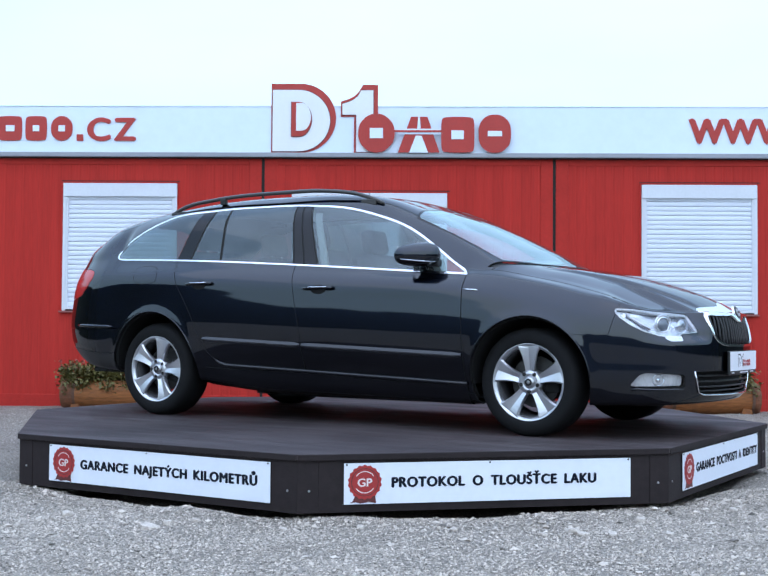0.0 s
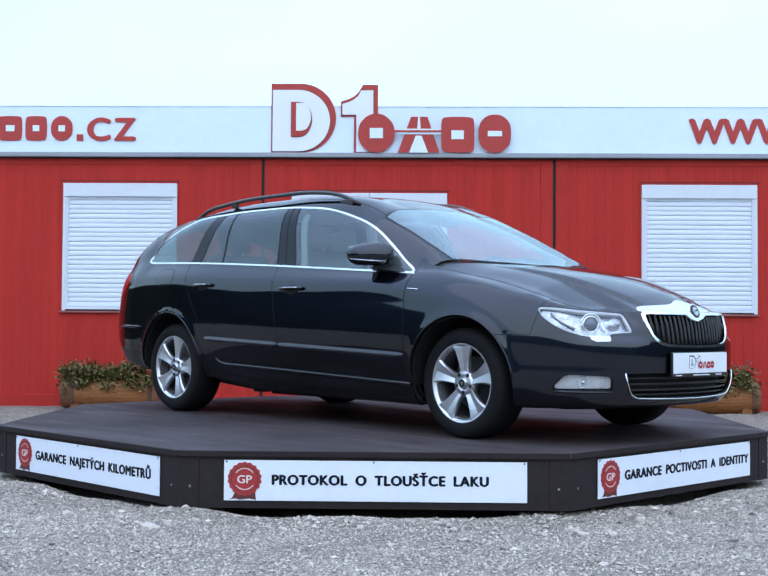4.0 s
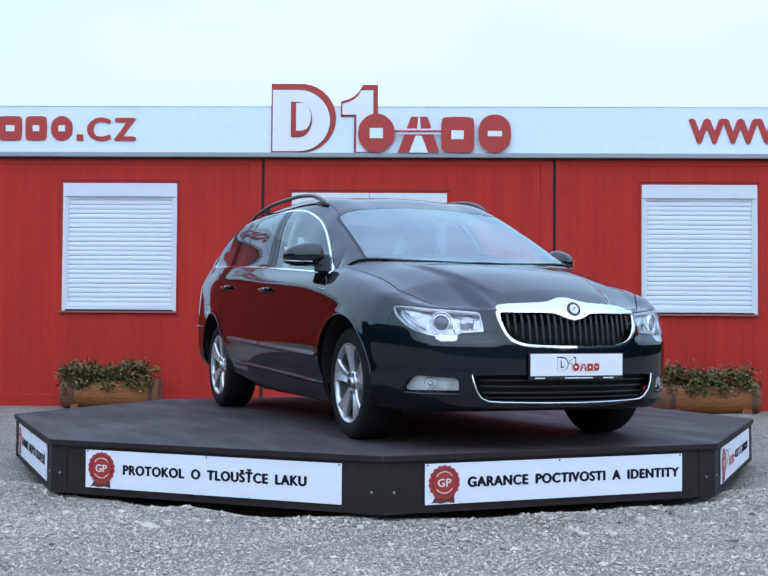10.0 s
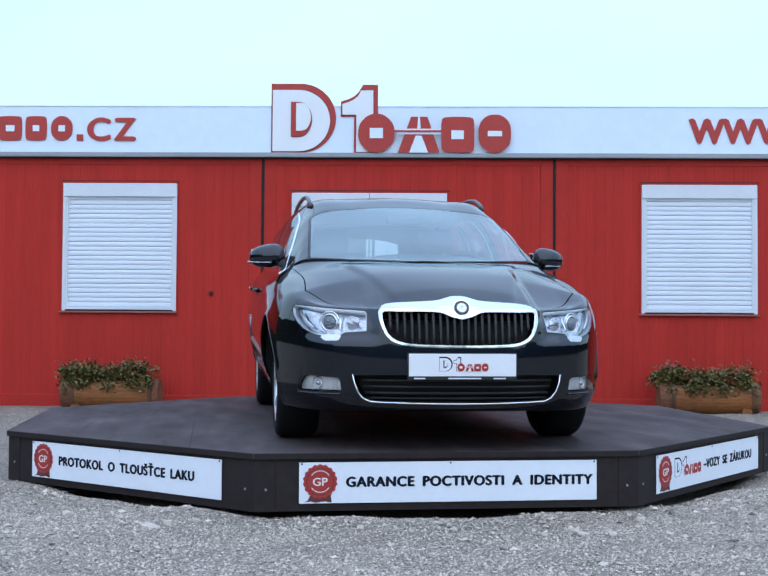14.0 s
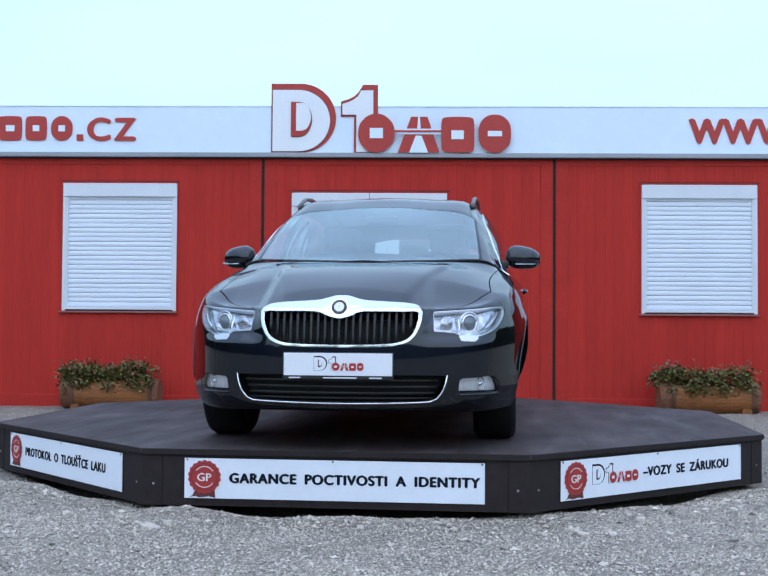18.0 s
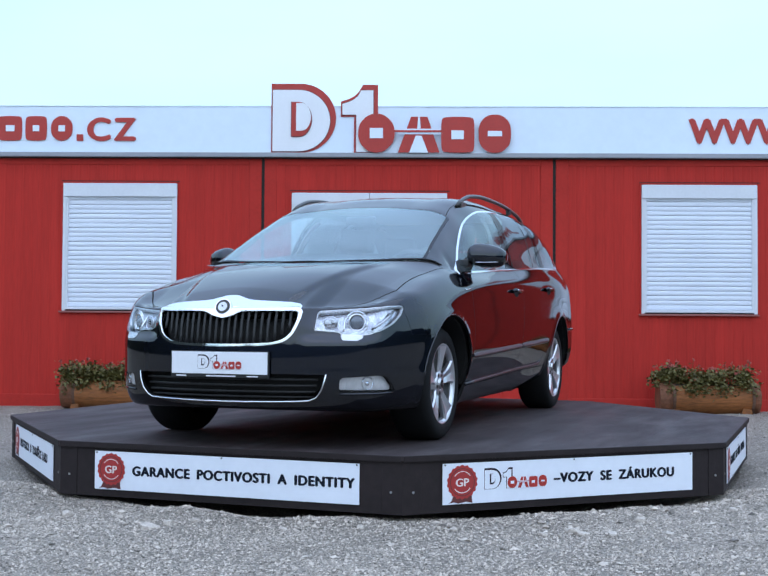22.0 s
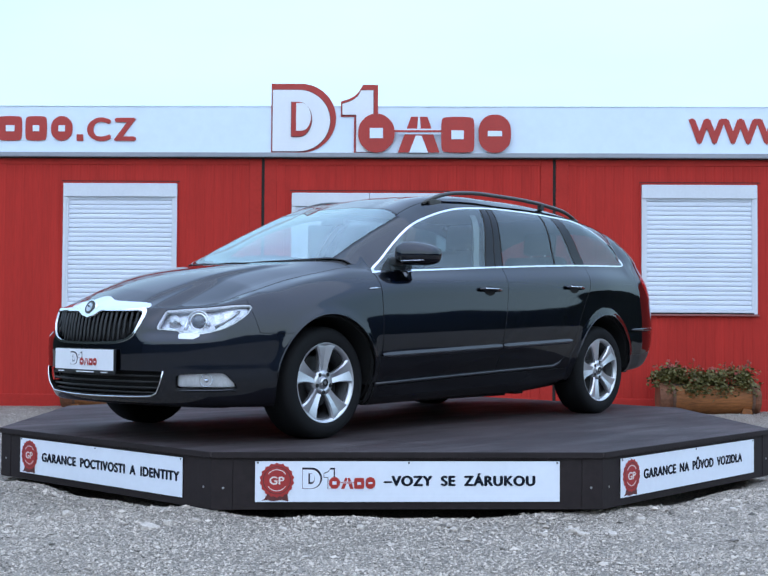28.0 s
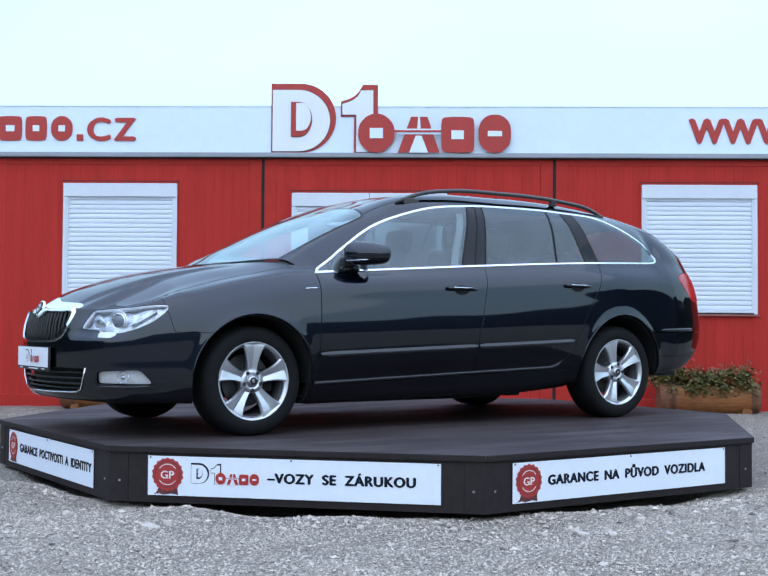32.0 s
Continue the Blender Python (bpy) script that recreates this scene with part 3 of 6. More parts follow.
def build_signs():
    s = thing("roof_sign", WALL @ Matrix.Translation((-1.297, -0.052, 2.885)))
    tagged(s, "large red and white company mark standing above the white fascia", "sign")
    logo(s, 1.0, Matrix.Identity(4), 0.02)
    for x in (0.12, 0.55, 1.05):
        part("sign_post", box(x, x + 0.03, 0.004, 0.03, 0.1, 0.70), "gutter", s)
    f = thing("fascia_lettering", WALL @ Matrix.Translation((0, -0.052, 0)))
    tagged(f, "red web address letters fixed on the white fascia", "sign")
    for x0, x1, cut in ((-4.72, -4.46, 0.3), (-4.42, -4.15, 0.1), (-4.11, -3.865, 0.12), (-3.815, -3.57, 0.3)):
        part("letter_block", prism(rounded(letter_block(x0, x1, 3.015, 3.295, cut)), 0.012), "sign_red", f, at=Matrix.Translation((0, -0.012, 0)))
        slots = ((x0 + 0.085, x1 - 0.085, 3.12, 3.19),)
        for a, b, c, d in slots:
            part("letter_slot", prism([(a, c), (b, c), (b, d), (a, d)], 0.004), "fascia", f, at=Matrix.Translation((0, -0.0155, 0)))
    part("full_stop", prism([(-3.52, 3.015), (-3.447, 3.015), (-3.447, 3.087), (-3.52, 3.087)], 0.012), "sign_red", f, at=Matrix.Translation((0, -0.012, 0)))
    words("lettering", "C", 0.262, 0.272, "sign_red", f, Matrix.Translation((-3.402, -0.004, 3.024)), bold=0.016, depth=0.006)
    words("lettering", "Z", 0.262, 0.252, "sign_red", f, Matrix.Translation((-3.095, -0.004, 3.024)), bold=0.016, depth=0.006)
    words("lettering", "WWW", 0.285, 1.16, "sign_red", f, Matrix.Translation((3.41, -0.004, 3.005)), bold=0.018, depth=0.006)


# ---- planters ----
def planter(name, x0, x1, y, seed, label, bloom=0.5):
    rng = random.Random(seed)
    p = thing(name, WALL @ Matrix.Translation(((x0 + x1) / 2, y, 0)))
    tagged(p, label, "planter", "log planters before the office")
    L, r, zc, n = (x1 - x0), 0.172, 0.168, 22
    end = 0.155

    def drum(a, b, rr, a0, a1, steps=6, swell=0.0):
        """A length of log about the x axis, from the angle a0 round below to a1."""
        bm, rings = bmesh.new(), []
        for k in range(steps + 1):
            u = k / steps
            q = rr * (1 + swell * (1 - (2 * u - 1) ** 2)) * (1 + rng.uniform(-0.012, 0.012))
            rings.append([bm.verts.new((a + (b - a) * u, q * math.cos(radians(a0 + (a1 - a0) * i / n)), zc + q * math.sin(radians(a0 + (a1 - a0) * i / n)))) for i in range(n + 1)])
        for p0, p1 in zip(rings, rings[1:]):
            for i in range(n):
                bm.faces.new((p0[i], p1[i], p1[i + 1], p0[i + 1]))
        bm.faces.new(rings[0])
        bm.faces.new(rings[-1][::-1])
        bmesh.ops.recalc_face_normals(bm, faces=bm.faces[:])
        return bm
    bm = drum(-L / 2 + end, L / 2 - end * 0.6, r, 128, 412, swell=0.03)
    part("trough", bm, "wood", p, "hollowed wooden log trough", smooth=False)
    part("log_end", drum(-L / 2, -L / 2 + end - 0.012, r * 0.96, 100, 458, 3, 0.04), "wood_end", p, "reddish log end")
    part("log_end", drum(L / 2 - end * 0.6 + 0.012, L / 2, r * 0.93, 100, 458, 3, 0.04), "wood_end", p, "reddish log end")
    for x in (-L / 2 + end - 0.02, L / 2 - end * 0.6 - 0.008):
        part("band", drum(x, x + 0.03, r * 1.045, 118, 422, 1), "wood_dark", p, "dark strap round the log")
    part("foot", prism([(L / 2 - 0.22, 0.0), (L / 2 - 0.10, 0.0), (L / 2 - 0.11, 0.055), (L / 2 - 0.20, 0.07)], 0.16), "wood", p, "pale wooden chock", at=Matrix.Translation((0, -0.17, 0)))
    part("foot", prism([(-L / 2 + 0.12, 0.0), (-L / 2 + 0.22, 0.0), (-L / 2 + 0.20, 0.06), (-L / 2 + 0.13, 0.05)], 0.16), "wood", p, "pale wooden chock", at=Matrix.Translation((0, -0.17, 0)))
    part("soil", box(-L / 2 + end + 0.01, L / 2 - end * 0.6 - 0.01, -0.098, 0.098, 0.295, 0.318, 0.006), "soil", p)
    bm, st = bmesh.new(), bmesh.new()
    for k in range(100):
        bx, by = rng.uniform(-L / 2 + 0.04, L / 2 - 0.10), rng.uniform(-0.10, 0.10)
        h = rng.uniform(0.02, 0.27) * (0.75 + 0.3 * math.sin(bx * 7 + seed)) * (1.05 - 1.25 * abs(bx) / L)
        top = Vector((bx * 1.04 + rng.uniform(-0.08, 0.08), by + rng.uniform(-0.10, 0.08), 0.33 + h))
        if k % 9 == 0:
            by = -0.09
            top = Vector((bx * 1.05, -0.180 - rng.uniform(0.0, 0.02), rng.uniform(0.26, 0.33)))
        rod((bx, by, 0.31), top, 0.004, 4, st, 0.002)
        for _ in range(34):
            c = top + Vector((rng.gauss(0, 0.042), rng.gauss(0, 0.045), rng.gauss(-0.02, 0.035)))
            s = rng.uniform(0.009, 0.021)
            rot = Euler((rng.uniform(-1.0, 1.0), rng.uniform(-1.0, 1.0), rng.uniform(0, 6.3))).to_matrix()
            vs = [bm.verts.new(c + rot @ Vector(q) * s) for q in ((0, -1, 0), (0.8, -0.5, 0.2), (0.9, 0.4, 0.25), (0, 1, 0.1), (-0.9, 0.4, 0.25), (-0.8, -0.5, 0.2))]
            bm.faces.new(vs)
        if k % 9 and rng.random() < bloom:
            c0 = top + Vector((rng.uniform(-0.05, 0.05), -0.02, rng.uniform(0.04, 0.12)))
            rod(top, c0, 0.003, 4, st)
            fl = bmesh.new()
            heart = fl.verts.new(c0)
            for _ in range(11):
                d = Vector((rng.gauss(0, 1), rng.gauss(0, 1), rng.gauss(0.3, 0.8))).normalized() * rng.uniform(0.014, 0.028)
                w = d.orthogonal().normalized() * 0.011
                fl.faces.new([heart] + [fl.verts.new(c0 + v) for v in (d * 0.6 + w, d, d * 0.6 - w)])
            part("flower_head", fl, "flower", p)
    tagged(part("geranium_leaves", bm, "leaf", p, "dull green trailing geranium leaves"), kind="stuff")
    tagged(part("stems", st, "stem", p), kind="stuff")


# ---- the turntable ----
AP = 2.277              # from the axis to each face of the skirt
SKIRT_LOW = 0.045


def octagon(ap, turn=22.5):
    r = ap / math.cos(radians(22.5))
    return [(r * math.cos(radians(turn + 45 * i)), r * math.sin(radians(turn + 45 * i))) for i in range(8)]


def seal(parent, at):
    teeth = [((0.072 + (0.006 if i % 2 else 0.0)) * math.cos(2 * math.pi * i / 36), (0.072 + (0.006 if i % 2 else 0.0)) * math.sin(2 * math.pi * i / 36)) for i in range(36)]
    part("seal_ribbon", prism([(-0.070, -0.092), (-0.056, -0.085), (-0.028, -0.03), (0.045, -0.04), (0.052, -0.094), (0.02, -0.088), (-0.02, -0.094), (-0.04, -0.088)], 0.0012), "seal_dark", parent, "dark red ribbon tails", at @ Matrix.Translation((0, -0.0014, 0)))
    part("seal_disc", prism(teeth, 0.0012), "seal_red", parent, "scalloped red guarantee seal", at @ Matrix.Translation((0, -0.003, 0)))
    part("seal_ring", ring_plate(circle(0.062, 36), circle(0.0585, 36), 0.0006), "seal_dark", parent, at=at @ Matrix.Translation((0, -0.0038, 0)))
    for a0 in (35, 215):
        o = circle(0.049, 14, 0, 0, a0, a0 + 110) + circle(0.0455, 14, 0, 0, a0 + 110, a0)
        part("seal_line", prism(o, 0.0006), "seal_pale", parent, at=at @ Matrix.Translation((0, -0.0038, 0)))
    words("seal_letters", "GP", 0.036, 0.066, "seal_pale", parent, at @ Matrix.Translation((-0.033, -0.004, -0.018)), bold=0.0012, depth=0.0005)


# each printed sheet: its two ends from the middle of the face, the seal, the words and where they begin and end
BANNERS = {
    -90: (-0.705, 0.789, -0.592, "GARANCE NAJETÝCH KILOMETRŮ", -0.470, 0.714),
    -45: (-0.722, 0.736, -0.622, "PROTOKOL O TLOUŠŤCE LAKU", -0.492, 0.553),
    0: (-0.731, 0.731, -0.631, "GARANCE POCTIVOSTI A IDENTITY", -0.508, 0.710),
    45: (-0.736, 0.733, -0.632, "–VOZY SE ZÁRUKOU", -0.122, 0.614),
    90: (-0.783, 0.715, -0.685, "GARANCE NA PŮVOD VOZIDLA", -0.563, 0.556),
}


def build_turntable():
    t = thing("turntable", pose(0, 0, 0))
    tagged(t, "dark octagonal display turntable with white guarantee banners round its skirt", "turntable")
    # deck boards: parallel sheets, cut to the octagon
    oct_o = octagon(AP + 0.012)
    step = 0.625
    k = 0
    y = -2.5
    while y < 2.5:
        x = -2.5 - (1.25 if k % 2 else 0.0)
        while x < 2.5:
            bm = box(x + 0.0006, x + 2.4988, y + 0.0006, y + step - 0.0006, DECK_Z - 0.024, DECK_Z)
            for i in range(8):
                p, q = Vector((*oct_o[i], 0)), Vector((*oct_o[(i + 1) % 8], 0))
                no = Vector(((q - p).y, -(q - p).x, 0)).normalized()
                bmesh.ops.bisect_plane(bm, geom=bm.verts[:] + bm.edges[:] + bm.faces[:], plane_co=p, plane_no=no, clear_outer=True)
                holes = [e for e in bm.edges if len(e.link_faces) == 1]
                if holes:
                    bmesh.ops.holes_fill(bm, edges=holes)
            if len(bm.faces) > 3:
                part("deck_board", bm, "deck", t)
            else:
                bm.free()
            x += 2.5
        y += step
        k += 1
    # skirt: two boards on every face, meeting at a batten on the corner
    half = AP * math.tan(radians(22.5))
    for i in range(8):
        a = 45 * i
        turn = pose(0, 0, 0, 0, 0, a + 90) @ Matrix.Translation((0, -AP, 0))
        part("skirt_board", box(-half + 0.10, half - 0.10, 0.0, 0.02, SKIRT_LOW, DECK_Z - 0.026, 0.002), "skirt", t, at=turn)
        for s in (-1, 1):
            e = sorted((s * (half + 0.001), s * (half - 0.0995)))
            part("corner_cover", box(e[0], e[1], -0.003, 0.02, SKIRT_LOW, DECK_Z - 0.026, 0.002), "skirt", t, at=turn)
            part("screw", rod((s * (half - 0.055), -0.006, 0.15), (s * (half - 0.055), 0.0, 0.15), 0.006, 10), "screw", t, at=turn)
        part("edge_strip", box(-half, half, -0.004, 0.014, DECK_Z - 0.030, DECK_Z - 0.0005, 0.003), "skirt", t, at=turn @ Matrix.Translation((0, -0.012, 0)))
        ang = (a + 180) % 360 - 180
        if ang in BANNERS:
            left, right, mark, text, first, last = BANNERS[ang]
            bn = part("banner", box(left, right, -0.004, 0.0, 0.083, 0.277, 0.001), "banner", t, "white printed guarantee banner", turn @ Matrix.Translation((0, -0.0045, 0)))
            face = Matrix.Translation((0, -0.0042, 0.0))
            seal(bn, face @ Matrix.Translation((mark, 0, 0.187)) @ Matrix.Diagonal((1.07, 1, 1.07, 1)))
            line_of_words(text, 0.048, last - first, "ink", bn, face @ Matrix.Translation((first, -0.0005, 0.161)), bold=0.0040, depth=0.0006)
            if ang == 45:
                logo(bn, 0.129, face @ Matrix.Translation((-0.511, 0, 0.146)), 0.0012, rim="ink", face="banner", ground="banner")
            for sx in (left + 0.013, 0.0, right - 0.013):
                part("banner_screw", rod((sx, -0.006, 0.270), (sx, -0.003, 0.270), 0.0045, 8), "under", bn)
    bm = bmesh.new()
    prism([(x, z) for x, z in octagon(AP - 0.25)], 0.20, bm)
    bmesh.ops.rotate(bm, verts=bm.verts[:], matrix=Euler((radians(-90), 0, 0)).to_matrix())
    part("understructure", bm, "under", t, at=Matrix.Translation((0, 0, DECK_Z - 0.03)) )
    part("bearing", rod((0, 0, -0.01), (0, 0, 0.2), 1.2, 40), "under", t)
    return t


build_ground()
build_office()
build_signs()
planter("flower_planter", -3.53, -2.46, -0.38, 5, "wooden log planter with green plants and few pink flowers", 0.3)
planter("flower_planter", 2.99, 4.07, -0.42, 11, "wooden log planter full of geraniums with faded red flowers")
table = build_turntable()


def far_edge(a, b, seed, tall=3.0, swing=1.5, cover="far_wall", label="plain dark backdrop, unseen, added to shape the car's reflections"):
    """A far edge of the yard with an uneven top, an unseen skyline added to shape the car's reflections."""
    a, b = Vector(a), Vector(b)
    d = b - a
    k, rng = int(d.length / 0.7), random.Random(seed)
    side = Vector((-d.y, d.x, 0)).normalized() * 0.5
    bm, rows = bmesh.new(), []
    for i in range(k + 1):
        p = a + d * (i / k)
        h = tall + swing * noise.noise((i * 0.11, seed, 0)) + 0.6 * noise.noise((i * 0.3, seed, 3)) + rng.uniform(-0.08, 0.08)
        rows.append([bm.verts.new(q) for q in (p, p + Vector((0, 0, h)), p + side + Vector((0, 0, h)), p + side)])
    for r0, r1 in zip(rows, rows[1:]):
        for j in range(3):
            bm.faces.new((r0[j], r1[j], r1[j + 1], r0[j + 1]))
    bmesh.ops.recalc_face_normals(bm, faces=bm.faces[:])
    tagged(new("backdrop", finish(bm, "backdrop", cover)), label, "boundary", kind="structure")


# unseen backdrops, their heights set by the reflections wanted on the paint
far_edge((-34, -26, 0), (34, -26, 0), 1, 3.4, 0.8, "far_grey", "plain grey backdrop, unseen, added to soften the bumper's reflections")
far_edge((-34, 40, 0), (-34, -26, 0), 2, 7.6, 1.4)
far_edge((34, -26, 0), (34, 40, 0), 3, 5.2, 1.3)
far_edge((34, 40, 0), (-34, 40, 0), 4)
stones("gravel_stones", 110000, -2.7, 2.7, -3.85, -1.2, 0.0024, 0.0074, 21, "loose fine pale grey limestone gravel")
stones("gravel_lumps", 900, -2.6, 2.6, -3.9, -1.5, 0.006, 0.021, 8, "larger loose limestone lumps lying on the gravel", flat=0.45)
stones("rim_rubble", 1500, -2.6, 2.6, -2.75, -1.3, 0.006, 0.022, 31, "broken limestone rubble heaped along the turntable's rim", flat=0.55, ring=(2.28, 2.66))
stones("yard_stones", 26000, -6.5, 6.5, -1.4, 5.3, 0.004, 0.010, 15, "loose pale gravel between turntable and office")


def rock(x, y, sx, sy, sz, seed):
    """One broken piece of limestone, half sunk in the gravel."""
    rng = random.Random(seed)
    bm = bmesh.new()
    bmesh.ops.create_icosphere(bm, subdivisions=2, radius=1.0)
    for v in bm.verts:
        k = 1 + 0.28 * noise.noise(v.co * 1.3 + Vector((seed, 0, 0))) + rng.uniform(-0.05, 0.05)
        v.co = Vector((v.co.x * sx * k, v.co.y * sy * k, (v.co.z if v.co.z < 0.5 else 0.5 + (v.co.z - 0.5) * 0.3) * sz * k))
    ob = new("rock", finish(bm, "rock", "rock"))
    ob.matrix_basis = pose(x, y, ground_height(x, y) + sz * 0.25, rng.uniform(-8, 8), rng.uniform(-8, 8), rng.uniform(0, 180))
    tagged(ob, "pale broken limestone rock lying in the gravel", "rock", "rocks before the turntable")


for rx, ry, rsx, rsy, rsz in ((-1.05, -2.66, 0.055, 0.035, 0.022), (-0.98, -2.58, 0.030, 0.022, 0.018), (-0.86, -2.55, 0.028, 0.02, 0.016), (-1.52, -2.28, 0.034, 0.026, 0.028), (-1.62, -2.40, 0.026, 0.018, 0.018), (-2.05, -1.82, 0.026, 0.02, 0.018), (0.86, -2.60, 0.042, 0.030, 0.024), (0.90, -2.68, 0.038, 0.022, 0.014), (1.02, -2.72, 0.032, 0.022, 0.014), (0.72, -2.64, 0.026, 0.018, 0.012), (1.22, -2.36, 0.030, 0.022, 0.022), (1.28, -2.70, 0.026, 0.02, 0.012), (-0.10, -2.62, 0.024, 0.018, 0.014), (0.32, -2.60, 0.022, 0.018, 0.014), (-0.45, -2.62, 0.024, 0.016, 0.012), (1.75, -2.05, 0.026, 0.02, 0.016)):
    rock(rx, ry, rsx, rsy, rsz, int(rx * 100) + 7)


# ---- the car: a big estate, x forward, y to its left, z up from the deck ----
M.update(
    paint=mat("black_metallic_paint", (0.0072, 0.0101, 0.0185), 0.38, 1.0, 0.0, coat=1.0, coat_rough=0.05, coat_ior=1.57, var=0.12, scale=300),
    strip=mat("satin_black_moulding", (0.016, 0.016, 0.020), 0.35, spec=0.5, coat=0.35, coat_rough=0.2, var=0.15, scale=20),
    trim=mat("black_plastic_trim", (0.012, 0.012, 0.013), 0.45, var=0.15, scale=30),
    gloss=mat("gloss_black_pillar", (0.006, 0.006, 0.008), 0.5, spec=0.0, coat=0.7, var=0.1, scale=20),
    lining=mat("dark_underseal_and_shade", (0.008, 0.008, 0.008), 0.9, var=0.2, scale=12),
    chrome=mat("chrome_trim", (0.82, 0.83, 0.85), 0.08, 1.0, var=0.03, scale=20),
    satin=mat("satin_aluminium", (0.55, 0.56, 0.58), 0.28, 1.0, var=0.06, scale=20),
    rail=mat("grey_roof_rail", (0.045, 0.042, 0.040), 0.34, 0.0, var=0.1, scale=20),
    alloy=mat("silver_alloy_paint", (0.62, 0.63, 0.66), 0.33, 0.85, var=0.02, scale=3),
    # barrel and brake disc colours are darkened for the shade behind the spokes
    alloy_dark=mat("shaded_wheel_barrel", (0.045, 0.045, 0.048), 0.6, 0.3, var=0.2, scale=10),
    disc=mat("darkened_disc_steel", (0.07, 0.068, 0.066), 0.55, 0.6, var=0.2, scale=25),
    tyre=mat("black_tyre_rubber", (0.008, 0.008, 0.0085), 0.75, spec=0.2, var=0.25, scale=12, bump=0.15, bscale=120),
    # the mottled colour of both reflectors stands in for their mirrored lights and darks
    lampback=mat("lamp_reflector", (0.56, 0.58, 0.63), 0.16, 0.85, var=0.75, scale=22, bump=0.5, bscale=16),
    fogback=mat("fog_lamp_reflector", (0.92, 0.93, 0.95), 0.15, 0.35, var=0.4, scale=20, bump=0.4, bscale=22, stretch=(1, 2.2, 0.5)),
    lampbowl=mat("bright_lamp_bowl", (0.7, 0.73, 0.78), 0.12, 1.0, var=0.05, scale=30),
    lampdark=mat("lamp_projector_glass", (0.10, 0.12, 0.15), 0.05, 0.3, coat=1.0, var=0.1, scale=20),
    redlens=mat("red_tail_lens", (0.45, 0.015, 0.014), 0.2, spec=0.3, coat=0.3, var=0.15, scale=12),
    seat=mat("dark_grey_seat_cloth", (0.035, 0.035, 0.038), 0.85, var=0.15, scale=4),
    dash=mat("dark_dashboard", (0.02, 0.02, 0.022), 0.7, var=0.15, scale=40),
    plate=mat("white_plate_card", (0.80, 0.82, 0.86), 0.35, var=0.03, scale=8),
    trim_pale=mat("pale_grey_cabin_trim", (0.34, 0.335, 0.32), 0.8, var=0.1, scale=6),
    clear=glass("clear_lamp_lens", (0.95, 0.96, 0.98), 1.42),
    screen=glass("windscreen_glass", (0.78, 0.87, 0.87), 2.4, gloss=(0.84, 0.98, 0.98), film=0.115),
    tint=glass("tinted_side_glass", (0.66, 0.78, 0.79), 1.8, gloss=(0.88, 0.97, 1.0), film=0.07),
    privacy=glass("dark_rear_glass", (0.22, 0.29, 0.31), 1.78, gloss=(0.88, 0.97, 1.0), film=0.05),
    rear_screen=glass("tailgate_glass", (0.70, 0.79, 0.80), 1.6),
)
M["paint"].node_tree.nodes["Principled BSDF"].inputs["Specular Tint"].default_value = (0.02, 0.04, 0.10, 1)
WHEELS = ((1.434, 0.300), (-1.315, 0.3066))
ARCHES = ((1.446, 0.305), (-1.313, 0.315))
TYRE_R = 0.300


def curve(*keys):
    """A smooth curve through (x, value) keys in rising x."""
    k = np.array(keys, float)
    x, v = k[:, 0], k[:, 1]
    d = np.diff(v) / np.diff(x)
    h = np.diff(x)
    m = np.empty(len(x))
    m[0], m[-1] = d[0], d[-1]
    m[1:-1] = (d[:-1] * h[1:] + d[1:] * h[:-1]) / (h[1:] + h[:-1])
    flat = np.concatenate([[False], d[:-1] * d[1:] <= 0, [False]])
    m[flat] = 0

    def f(q):
        q = np.clip(np.asarray(q, float), x[0], x[-1])
        i = np.clip(np.searchsorted(x, q) - 1, 0, len(x) - 2)
        t = (q - x[i]) / h[i]
        return ((2 * t ** 3 - 3 * t ** 2 + 1) * v[i] + (t ** 3 - 2 * t ** 2 + t) * h[i] * m[i] + (3 * t ** 2 - 2 * t ** 3) * v[i + 1] + (t ** 3 - t ** 2) * h[i] * m[i + 1])
    return f


